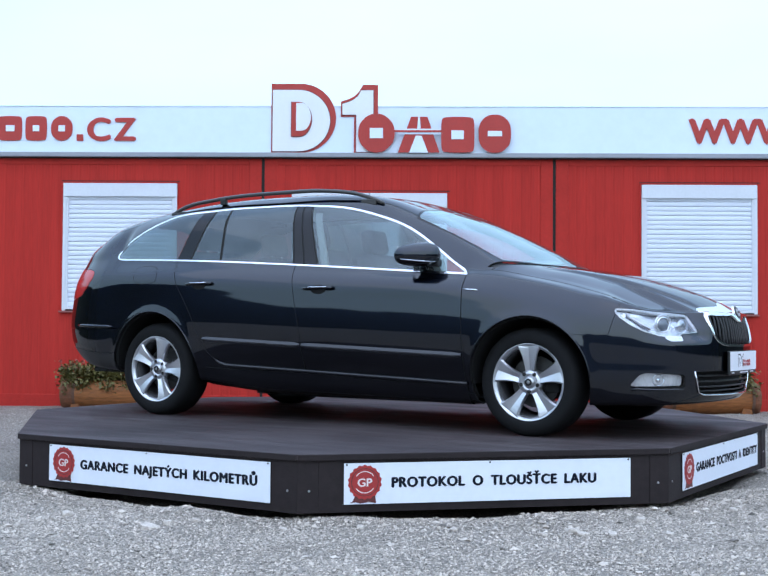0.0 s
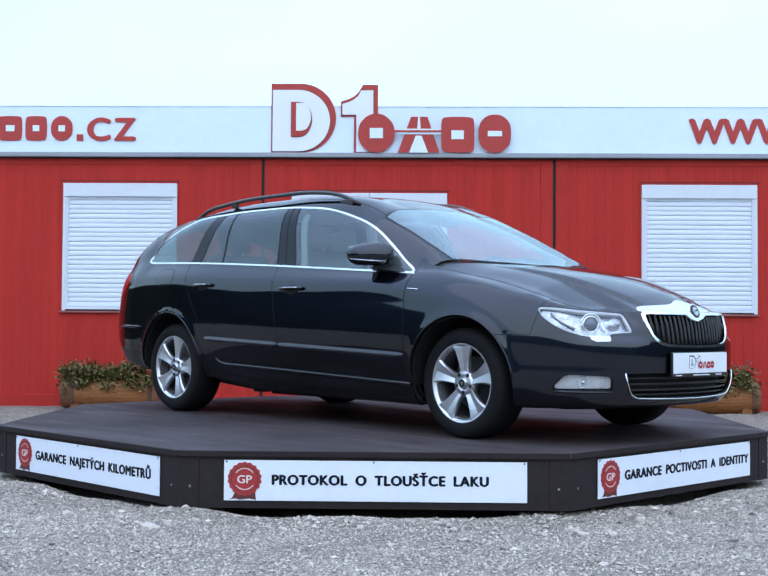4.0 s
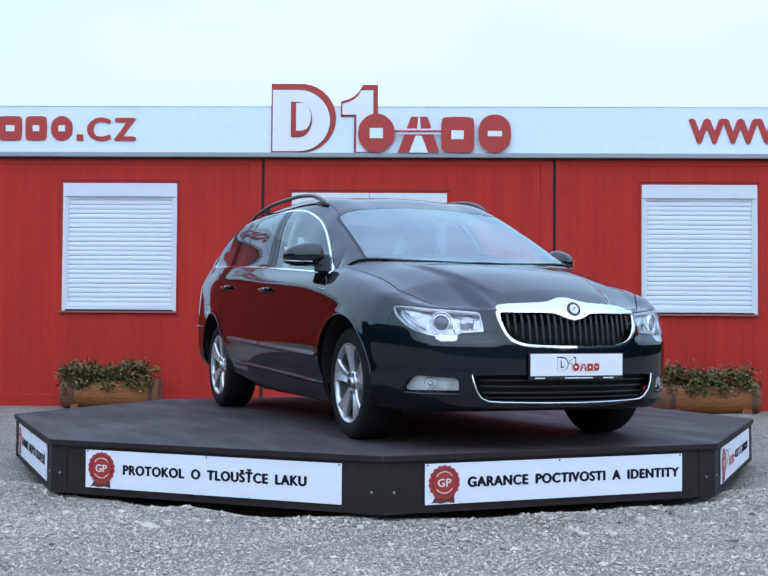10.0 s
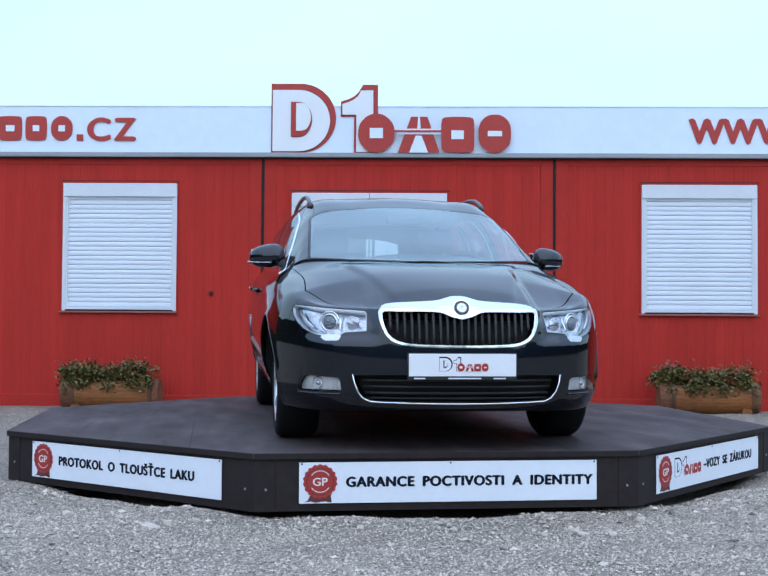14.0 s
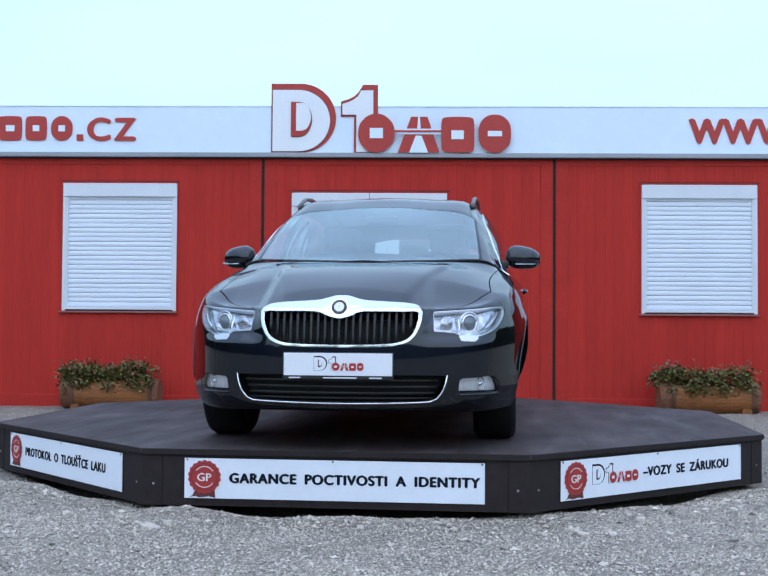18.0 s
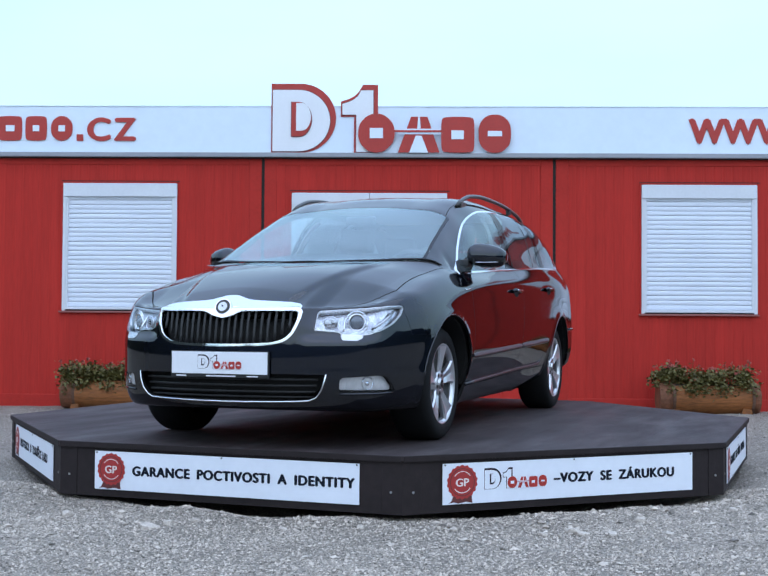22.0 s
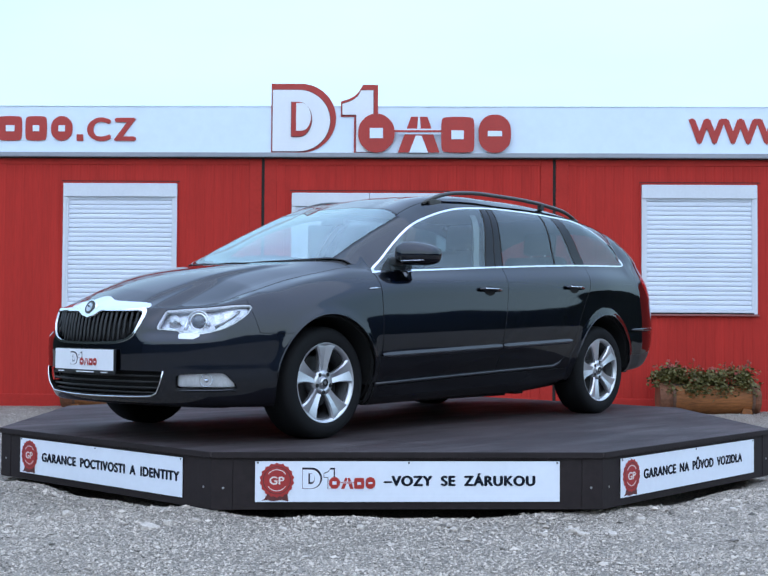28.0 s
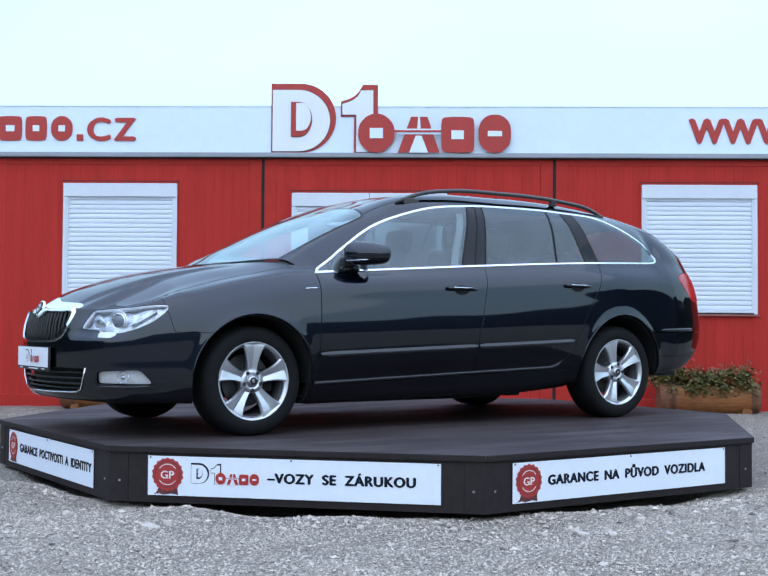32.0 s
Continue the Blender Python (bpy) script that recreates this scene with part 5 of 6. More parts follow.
def build_car():
    car = thing("car")
    tagged(car, "black metallic estate car with chrome window trim and alloy wheels", "car")
    belt, arc = HEIGHT[6], HEIGHT[7]
    xb = np.linspace(-1.70, 1.04, 70)
    xt = np.linspace(1.0, -1.72, 90)
    dlo = np.concatenate([np.stack([xb, belt(xb) - 0.004], 1), np.stack([xt, arc(xt)], 1), [(-1.762, 1.115), (-1.775, 1.092), (-1.762, 1.066), (-1.735, 1.054)]])
    dlo_f = area_of(dlo)

    def band(f, k0, k1, s=0.1):
        return lambda A: np.maximum(f(A), np.maximum((k0 - A[:, 6]) * s, (A[:, 6] - k1) * s))
    f_dlo = band(lambda A: dlo_f(A[:, [0, 2]]), 5.3, 7.6)
    shell = SHELL
    # wheel openings
    for (wx, wz), r in zip(ARCHES, (0.358, 0.372)):
        shell = clip(shell, r - np.hypot(shell[0][:, 0] - wx, shell[0][:, 2] - wz - 0.005) + np.where(shell[0][:, 6] > 5.6, -9.0, 0.0) * 1.0)
    under = np.maximum.reduce([shell[0][:, 6] - 0.9, 1.55 - shell[0][:, 0], shell[0][:, 0] - 2.0])
    shell = clip(shell, -under)
    side_glass, shell = take(shell, f_dlo, 0.0)
    # side glazing
    trim_in = lambda A: f_dlo(A) + 0.0085
    glass_in, chrome = take(side_glass, trim_in, 0.0)
    line = lambda x0, z0, x1, z1: (lambda A: A[:, 0] - (x0 + (A[:, 2] - z0) * (x1 - x0) / (z1 - z0)))
    cuts = [line(-0.012, 0.985, -0.158, 1.35), line(-0.026, 0.985, -0.170, 1.35), line(-0.112, 0.985, -0.222, 1.35), line(-0.124, 0.985, -0.234, 1.35), line(-0.192, 0.985, -0.280, 1.35), line(-0.204, 0.985, -0.290, 1.35), line(-0.788, 1.02, -0.814, 1.35), line(-0.806, 1.02, -0.832, 1.35), line(-1.050, 1.03, -0.950, 1.34), line(-1.064, 1.03, -0.964, 1.34), line(-1.176, 1.05, -1.066, 1.33)]
    names = ["front_window", "window_seal", "door_pillar", "pillar_joint", "door_pillar", "window_seal", "rear_window", "division_bar", "rear_vent_window", "window_seal", "rear_pillar", "quarter_window"]
    mats = ["tint", "lining", "gloss", "lining", "gloss", "lining", "privacy", "lining", "privacy", "lining", "gloss", "privacy"]
    rest = glass_in
    pieces = []
    for c in cuts:
        a, rest = take(rest, lambda A, c=c: -c(A), 0.0008)
        pieces.append(a)
    pieces.append(rest)
    pale = clip(glass_in, np.maximum(-cuts[0](glass_in[0]) - 0.004, cuts[0](glass_in[0]) - 0.042))
    for side in (1, -1):
        panel("pillar_lining", pale, "trim_pale", car, "pale grey cabin pillar trim", 0.02, side, lift=-0.05)
        panel("chrome_window_trim", chrome, "chrome", car, "bright chrome strip round the side windows", 0.012, side, lift=0.004)
        for nm, mt, p in zip(names, mats, pieces):
            panel(nm, p, mt, car, "", 0.0 if mt in ("tint", "privacy") else 0.012, side)
    # windscreen, roof, bonnet
    x_top = lambda A: 0.500 + 0.22 * A[:, 1] ** 2
    x_bon = lambda A: 1.43 - 0.48 * A[:, 1] ** 2
    f_ws = lambda A: np.maximum.reduce([(7.4 - A[:, 6]) * 0.10, A[:, 1] - 0.585 - 0.085 * (A[:, 0] - 0.45), x_top(A) - A[:, 0], A[:, 0] - x_bon(A) + 0.045])
    ws, shell = take(shell, f_ws, 0.001)
    ws_glass, ws_frit = take(ws, lambda A: f_ws(A) + 0.014, 0.0)
    panel("windscreen", ws_glass, "screen", car, "raked windscreen reflecting the bright sky", 0.0, both=True)
    panel("windscreen_border", ws_frit, "gloss", car, "", 0.006, both=True)
    f_cowl = lambda A: np.maximum.reduce([(7.35 - A[:, 6]) * 0.10, x_bon(A) - 0.045 - A[:, 0], A[:, 0] - x_bon(A)])
    cowl, shell = take(shell, f_cowl, 0.001)
    panel("cowl", cowl, "trim", car, "black plastic cowl below the windscreen", 0.012, both=True, lift=-0.012)
    f_bon = lambda A: np.maximum((7.0 - A[:, 6]) * 0.10, x_bon(A) - A[:, 0])
    bonnet, shell = take(shell, f_bon, 0.0022)
    panel("bonnet", bonnet, "paint", car, "", 0.014, both=True)
    f_roof = lambda A: np.maximum.reduce([(7.9 - A[:, 6]) * 0.10, A[:, 0] - x_top(A), -2.02 - A[:, 0]])
    roof, shell = take(shell, f_roof, 0.0015)
    panel("roof", roof, "paint", car, "", 0.014, both=True)
    # tail glass and lamps
    f_tg = lambda A: np.maximum.reduce([(6.15 - A[:, 6]) * 0.12, (A[:, 6] - 10.2) * 0.12, A[:, 0] + 1.99, A[:, 1] - 0.64])
    tg, shell = take(shell, f_tg, 0.002)
    panel("tailgate_window", tg, "rear_screen", car, "", 0.0, both=True)
    tl = area_of(rounder([(-2.03, 1.0), (-1.93, 0.965), (-1.99, 0.87), (-2.10, 0.785), (-2.42, 0.785), (-2.42, 1.0)], 1))
    tail, shell = take(shell, band(lambda A: tl(A[:, [0, 2]]), 3.6, 6.3), 0.002)
    for side in (1, -1):
        panel("tail_lamp", tail, "redlens", car, "red tail lamp wrapping round the corner", 0.03, side, lift=0.002)
    # headlamps and fog lamps: outlines in the way round the nose and the height
    lamp_o = [(0.470, 0.678), (0.462, 0.582), (0.575, 0.574), (0.60, 0.560), (0.66, 0.556), (0.74, 0.564), (0.82, 0.583), (0.90, 0.617), (0.97, 0.662), (1.003, 0.698), (0.99, 0.709), (0.90, 0.706), (0.68, 0.692)]
    lf = area_of(lamp_o)
    f_lamp = band(lambda A: lf(A[:, [7, 2]]), 3.0, 7.2)
    lamp, shell = take(shell, lambda A: np.maximum(f_lamp(A), 1.7 - A[:, 0]), 0.002)
    lampback = clip(SHELL, np.maximum(f_lamp(SHELL[0]), 1.7 - SHELL[0][:, 0]))
    washer_f = area_of([(0.588, 0.556), (0.602, 0.534), (0.68, 0.532), (0.715, 0.553), (0.69, 0.561), (0.60, 0.563)])
    f_wash = band(lambda A: washer_f(A[:, [7, 2]]), 3.0, 7.2)
    fog_f = area_of([(0.600, 0.286), (0.596, 0.292), (0.598, 0.346), (0.604, 0.352), (0.80, 0.362), (0.838, 0.360), (0.856, 0.350), (0.905, 0.298), (0.908, 0.288), (0.895, 0.284)])
    f_fog = lambda A: np.maximum(band(lambda B: fog_f(B[:, [7, 2]]), 1.2, 5.0)(A), 1.7 - A[:, 0])
    fog, shell = take(shell, f_fog, 0.002)
    fogback = clip(SHELL, f_fog(SHELL[0]))
    for side in (1, -1):
        hl = panel("headlamp", lampback, "lampback", car, "clear headlamp with projector and bright reflector", 0.004, side, lift=-0.035)
        panel("lens", lamp, "clear", hl, "", 0.0, side)
        rimp = clip(lampback, -(f_lamp(lampback[0]) + 0.0030))
        panel("bezel", rimp, "satin", hl, "", 0.03, side, lift=-0.003)
        for qq, zz, r, mt, nm in ((0.668, 0.634, 0.036, "lampdark", "projector"), (0.54, 0.628, 0.034, "lampback", "high_beam_bowl")):
            p, nrm = on_nose(qq, zz, -0.022)
            m = Matrix.Translation((p.x, side * p.y, p.z)) @ Vector((nrm.x, side * nrm.y, 0)).to_track_quat("X", "Z").to_matrix().to_4x4()
            bm = bmesh.new()
            bmesh.ops.create_uvsphere(bm, u_segments=20, v_segments=12, radius=r, matrix=Matrix.Diagonal((0.55 if nm == "projector" else 0.25, 1, 1, 1)))
            part(nm, bm, mt, hl, at=m, smooth=True)
            for rr, w in ((r * 1.12, 0.0055), (r * 1.5, 0.0035)) if nm == "projector" else ((r * 1.05, 0.0015),):
                ring = [(0.006, rr * math.cos(2 * math.pi * k / 28), rr * math.sin(2 * math.pi * k / 28)) for k in range(28)]
                ribbon("lamp_ring", ring, w, "chrome", hl, n=6, closed=True).matrix_basis = m
        # a fin beside the projector and one in the tip
        fin = [on_nose(0.605, z, -0.02)[0] for z in (0.585, 0.61, 0.64, 0.67)]
        ribbon("lamp_fin", [(v.x, side * v.y, v.z) for v in fin], 0.004, "chrome", hl, n=6)
        tip = [on_nose(qv, zv, -0.018)[0] for qv, zv in ((0.78, 0.60), (0.83, 0.625), (0.88, 0.65), (0.93, 0.68))]
        ribbon("lamp_fin", [(v.x, side * v.y, v.z) for v in tip], 0.007, "satin", hl, n=6)
        wash = clip(SHELL, f_wash(SHELL[0]))
        panel("washer_cover", wash, "satin", car, "pale silver headlamp washer cover", 0.01, side, lift=0.003)
        fl = panel("fog_lamp", fogback, "fogback", car, "clear fog lamp in the bumper", 0.004, side, lift=-0.03)
        panel("lens", fog, "clear", fl, "", 0.0, side)
        ledge = [on_nose(qv, 0.276, 0.0)[0] for qv in np.linspace(0.60, 0.90, 10)]
        ribbon("fog_lamp_ledge", [(v.x, side * v.y, v.z) for v in ledge], 0.006, "paint", car, "rounded ledge under the fog lamp", n=8)
        for qq, rr, mt in ((0.75, 0.030, "lampbowl"),):
            p, nrm = on_nose(qq, 0.322, -0.03)
            m = Matrix.Translation((p.x, side * p.y, p.z)) @ Vector((nrm.x, side * nrm.y, 0)).to_track_quat("X", "Z").to_matrix().to_4x4()
            bm = bmesh.new()
            bmesh.ops.create_uvsphere(bm, u_segments=16, v_segments=8, radius=0.013, matrix=Matrix.Diagonal((0.8, 1, 1, 1)))
            part("bulb", bm, mt, fl, at=m, smooth=True)
            ring = [(0.006, rr * math.cos(2 * math.pi * k / 24), rr * math.sin(2 * math.pi * k / 24)) for k in range(24)]
            ribbon("lamp_ring", ring, 0.003, "chrome", fl, n=6, closed=True).matrix_basis = m
    # grille
    gr_o = rounder([(-0.15, 0.700), (0.355, 0.690), (0.392, 0.690), (0.388, 0.62), (0.355, 0.545), (0.29, 0.512), (0.18, 0.503), (-0.15, 0.500)], 1)
    gf = area_of(gr_o)
    f_gr = lambda A: np.maximum.reduce([gf(A[:, [1, 2]]), 2.0 - A[:, 0], (A[:, 6] - 6.6) * 0.1])
    grille, shell = take(shell, f_gr, 0.0)
    low_o = rounder([(-0.15, 0.372), (0.50, 0.372), (0.515, 0.36), (0.495, 0.29), (0.45, 0.247), (0.38, 0.240), (-0.15, 0.236)], 1)
    lo_f = area_of(low_o)
    f_low = lambda A: np.maximum.reduce([lo_f(A[:, [1, 2]]), 1.9 - A[:, 0]])
    low, shell = take(shell, f_low, 0.0)
    gback = clip(SHELL, f_gr(SHELL[0]))
    lback = clip(SHELL, f_low(SHELL[0]))
    gt = panel("grille", gback, "lining", car, "dark grille with upright slats in a chrome surround", 0.006, both=True, lift=-0.05)
    ring = clip(gback, -(f_gr(gback[0]) + 0.0125))
    ring = clip(ring, np.minimum(ring[0][:, 2] - 0.668, 0.352 - ring[0][:, 1]) * 1.0)
    panel("grille_surround", ring, "chrome", gt, "chrome surround", 0.02, both=True, lift=0.005)
    for i in range(-10, 11):
        y = i * 0.034
        zt = 0.696
        zl = 0.514 + max(0.0, abs(y) - 0.24) * 0.75 if abs(y) < 0.345 else 0.60
        pts = []
        for z in np.linspace(zl, zt, 6):
            o = np.argmin(np.hypot(SHELL[0][:, 1] - abs(y), SHELL[0][:, 2] - z) + (SHELL[0][:, 0] < 2) * 9)
            pts.append((SHELL[0][o, 0] - 0.018, y * (1 - 0.04 * (0.7 - z)), z))
        ribbon("grille_slat", pts, 0.0085, "trim", gt, n=6)
    # top chrome bar with its middle bulge
    bar_o = np.array([(-0.01, 0.748), (0.03, 0.748), (0.06, 0.738), (0.11, 0.724), (0.20, 0.719), (0.34, 0.712), (0.385, 0.692), (0.36, 0.676), (0.14, 0.678), (0.09, 0.672), (0.055, 0.652), (0.0, 0.640), (-0.01, 0.640)])
    bar_f = area_of(rounder(np.concatenate([bar_o[1:-1], bar_o[1:-1][::-1] * np.array([-1, 1])]), 1))
    bar_m = clip(SHELL, np.maximum.reduce([bar_f(SHELL[0][:, [1, 2]]), 2.05 - SHELL[0][:, 0]]))
    panel("grille_bar", bar_m, "chrome", gt, "broad chrome bar with a round bulge", 0.022, both=True, lift=0.007)
    bm = bmesh.new()
    bmesh.ops.create_cone(bm, cap_ends=True, segments=36, radius1=0.046, radius2=0.044, depth=0.012, matrix=Matrix.Translation((2.349, 0, 0.692)) @ Matrix.Rotation(radians(68), 4, "Y"))
    badge = part("emblem", bm, "chrome", gt, "round chrome emblem, plain")
    tilt = Matrix.Translation((2.3545, 0, 0.694)) @ Matrix.Rotation(radians(-22), 4, "Y") @ Matrix.Rotation(radians(90), 4, "Z")
    part("emblem_face", prism(circle(0.037, 32), 0.004), "disc", badge, "dark grey emblem ground", tilt @ Matrix.Translation((0, -0.0035, 0)))
    part("emblem_mark", prism(circle(0.025, 10), 0.003), "satin", badge, "plain bright disc", tilt @ Matrix.Translation((0, -0.0055, 0)))
    # lower intake
    it = panel("lower_intake", lback, "lining", car, "dark lower air intake with a thin chrome lip", 0.006, both=True, lift=-0.06)
    for z in (0.345, 0.315, 0.285, 0.26):
        pts = []
        for y in np.linspace(-0.47 + (0.35 - z) * 0.3, 0.47 - (0.35 - z) * 0.3, 15):
            o = np.argmin(np.hypot(SHELL[0][:, 1] - abs(y), SHELL[0][:, 2] - z) + (SHELL[0][:, 0] < 1.9) * 9)
            pts.append((SHELL[0][o, 0] - 0.03, y, z))
        ribbon("intake_bar", pts, 0.009, "trim", it, n=6, flat=0.6)
    part("intake_back", box(2.02, 2.16, -0.54, 0.54, 0.225, 0.395), "lining", it)
    lip = []
    half = [(0.512, 0.372), (0.505, 0.33), (0.49, 0.29), (0.465, 0.258), (0.43, 0.243), (0.36, 0.239), (0.24, 0.237), (0.12, 0.235), (0.0, 0.2345)]
    for y, z in half + [(-a, b) for a, b in half[-2::-1]]:
        o = np.argmin(np.hypot(SHELL[0][:, 1] - abs(y), SHELL[0][:, 2] - z) + (SHELL[0][:, 0] < 1.9) * 9)
        lip.append((SHELL[0][o, 0] + 0.004, y, z))
    ribbon("chrome_lip", lip, 0.0042, "chrome", it, "thin chrome lip", n=8)
    # doors, wings, bumpers
    gapB = lambda A: A[:, 0] - (-0.075 - 0.11 * np.clip((A[:, 2] - 0.55) / 0.45, 0, 1))
    f_fd = lambda A: np.maximum.reduce([-gapB(A), A[:, 0] - 1.035 - 0.02 * np.clip((0.9 - A[:, 2]) / 0.5, 0, 1), (HEIGHT[2](A[:, 0]) + 0.004) - A[:, 2], (A[:, 6] - 6.01) * 0.2])
    fd, shell = take(shell, f_fd, 0.0022)
    rdr = area_of(np.array([(-0.03, 1.2), (-1.19, 1.2), (-1.165, 1.02), (-1.10, 0.87), (-1.03, 0.77), (-0.965, 0.67), (-0.905, 0.55), (-0.87, 0.47), (-0.81, 0.40), (-0.74, 0.362), (-0.65, 0.348), (-0.2, 0.335), (0.2, 0.31), (0.2, 1.2)]))
    f_rd = lambda A: np.maximum.reduce([gapB(A), rdr(A[:, [0, 2]]), (A[:, 6] - 6.01) * 0.2])
    rd, shell = take(shell, f_rd, 0.0022)
    f_wing = lambda A: np.maximum.reduce([1.037 + 0.02 * np.clip((0.9 - A[:, 2]) / 0.5, 0, 1) - A[:, 0], A[:, 0] - 1.865 - 0.25 * np.clip(A[:, 2] - 0.45, 0, 1), (A[:, 6] - 7.0) * 0.2, (HEIGHT[2](A[:, 0]) - 0.06) - A[:, 2], np.minimum(A[:, 0] - 1.5, 0.565 - A[:, 2])])
    wing, shell = take(shell, f_wing, 0.0013)
    f_fb = lambda A: np.maximum(1.46 - A[:, 0], (A[:, 6] - 7.05) * 0.2)
    fb, shell = take(shell, f_fb, 0.0)
    f_rb = lambda A: np.maximum(A[:, 0] + 1.62, A[:, 2] - 0.575)
    rb, shell = take(shell, f_rb, 0.002)
    panel("front_bumper", fb, "paint", car, "", 0.014, both=True)
    # the bumper's lower part is split off and blackened to read as shaded
    low_rb, rb = take(rb, lambda A: A[:, 2] - 0.405 - 0.12 * np.clip(-1.85 - A[:, 0], 0, 0.5), 0.002)
    bumper = panel("rear_bumper", rb, "paint", car, "", 0.014, both=True)
    panel("bumper_valance", low_rb, "trim", bumper, "lower edge coloured black for the shade beneath", 0.014, both=True)
    for side in (1, -1):
        d1 = panel("front_door", fd, "paint", car, "", 0.014, side)
        d2 = panel("rear_door", rd, "paint", car, "", 0.014, side)
        panel("front_wing", wing, "paint", car, "", 0.014, side)
        panel("body_side", shell, "paint", car, "", 0.014, side)
        for d, xs in ((d1, (-0.055, 0.16)), (d2, (-1.005, -0.795))):
            zc = 0.833 if d is d1 else 0.872
            pts = []
            for x in np.linspace(xs[0], xs[1], 9):
                p, nrm = on_shell(x, zc, 0.022 if 0.15 < (x - xs[0]) / (xs[1] - xs[0]) < 0.9 else 0.006, 3, 6)
                pts.append((p.x, p.y * side, p.z))
            ribbon("door_handle", pts, 0.013, "paint", d, "body-coloured pull handle", n=8, flat=0.9)
            ribbon("handle_strip", [(a, b + side * 0.0125, c + 0.003) for a, b, c in pts[1:-1]], 0.0028, "chrome", d, "thin chrome strip", n=6)
            # flat black oval laid on the skin for the shade in the handle's hollow
            cup = clip(SHELL, np.maximum(np.hypot((SHELL[0][:, 0] - sum(xs) / 2) / 1.9, SHELL[0][:, 2] - zc + 0.007) - 0.029, np.maximum(3 - SHELL[0][:, 6], SHELL[0][:, 6] - 6)))
            panel("handle_recess", cup, "lining", d, "", 0.003, side, lift=0.0015)
            x0, x1 = (-0.068, 1.045) if d is d1 else (-0.865, -0.082)
            zs = lambda x: 0.484 - 0.0375 * x
            bm, rows = bmesh.new(), []
            for i, x in enumerate(np.linspace(x0, x1, 20)):
                tip = min(1.0, 0.6 + 0.4 * min(i, 19 - i))
                row = []
                for dz, lift in ((0.015, -0.002), (0.013, 0.003), (-0.001, 0.013), (-0.008, 0.0135), (-0.018, 0.009), (-0.019, -0.002)):
                    p, nrm = on_shell(float(x), float(zs(x)) + dz * tip, lift * tip, 1.5, 5)
                    row.append(bm.verts.new((p.x, p.y * side, p.z)))
                rows.append(row)
            for r0, r1 in zip(rows, rows[1:]):
                for j in range(5):
                    bm.faces.new((r0[j], r1[j], r1[j + 1], r0[j + 1]))
            bm.faces.new(rows[0])
            bm.faces.new(rows[-1][::-1])
            bmesh.ops.recalc_face_normals(bm, faces=bm.faces[:])
            part("rub_strip", bm, "strip", d, "raised side moulding with a bevelled upper face")
        sill = []
        for x in np.linspace(-0.70, 1.06, 12):
            z = 0.349 - 0.037 * (x + 0.70)
            p, nrm = on_shell(x, z, 0.006, 0.5, 4)
            sill.append((p.x, p.y * side, p.z))
        sill = [(-0.86, sill[0][1], 0.455), (-0.80, sill[0][1], 0.395), (-0.755, sill[0][1], 0.362)] + sill
        ribbon("sill_edge", sill, 0.010, "strip", car, "rounded sill edge", n=8)
        skirt = clip(SHELL, np.maximum.reduce([SHELL[0][:, 6] - 1.9, 0.6 - SHELL[0][:, 6], -0.88 - SHELL[0][:, 0], SHELL[0][:, 0] - 1.06]))
        panel("sill", skirt, "paint", car, "", 0.02, side, lift=0.006)
        slim = []
        for x in np.linspace(1.050, 1.140, 6):
            p, nrm = on_shell(float(x), 0.817 - 0.07 * (x - 1.05), 0.003, 4, 6.4)
            slim.append((p.x, p.y * side, p.z))
        ribbon("wing_badge", slim, [0.002] + [0.0042] * 4 + [0.002], "chrome", car, "slim chrome badge strip", n=6)
    for side in (1, -1):
        pts = []
        for x in np.linspace(-1.70, -2.10, 12):
            p, nrm = on_shell(float(x), 0.588, 0.001, 2.2, 4.6)
            pts.append((p.x, p.y * side, p.z + 0.02 * (-1.70 - x)))
        ribbon("bumper_ledge", pts, [0.004] + [0.012] * 9 + [0.009, 0.003], "paint", car, "raised upper edge of the rear bumper", n=8)
    # fuel flap on the right rear quarter
    flap_f = area_of(rounder([(-1.515, 1.000), (-1.325, 1.003), (-1.285, 0.94), (-1.290, 0.877), (-1.49, 0.877), (-1.52, 0.94)], 1))
    f_flap = band(lambda A: flap_f(A[:, [0, 2]]), 4.0, 6.0)
    flap_m = clip(SHELL, f_flap(SHELL[0]))
    seam, lid = take(flap_m, lambda A: -(f_flap(A) + 0.0035), 0.0)
    flap = panel("fuel_flap", lid, "paint", car, "body-coloured fuel flap", 0.004, -1, lift=0.0012)
    panel("flap_seam", seam, "lining", flap, "", 0.002, -1, lift=0.0006)
    # lining behind the panels
    lin = clip(SHELL, np.maximum(SHELL[0][:, 6] - 5.85, SHELL[0][:, 0] - 1.72))
    for (wx, wz), r in zip(ARCHES, (0.354, 0.368)):
        lin = clip(lin, r - np.hypot(lin[0][:, 0] - wx, lin[0][:, 2] - wz))
    panel("inner_shell", lin, "lining", car, "", 0.0, both=True, lift=-0.032)
    eng = clip(SHELL, np.maximum.reduce([7.0 - SHELL[0][:, 6], 1.2 - SHELL[0][:, 0]]))
    panel("engine_bay", eng, "lining", car, "", 0.0, both=True, lift=-0.04)
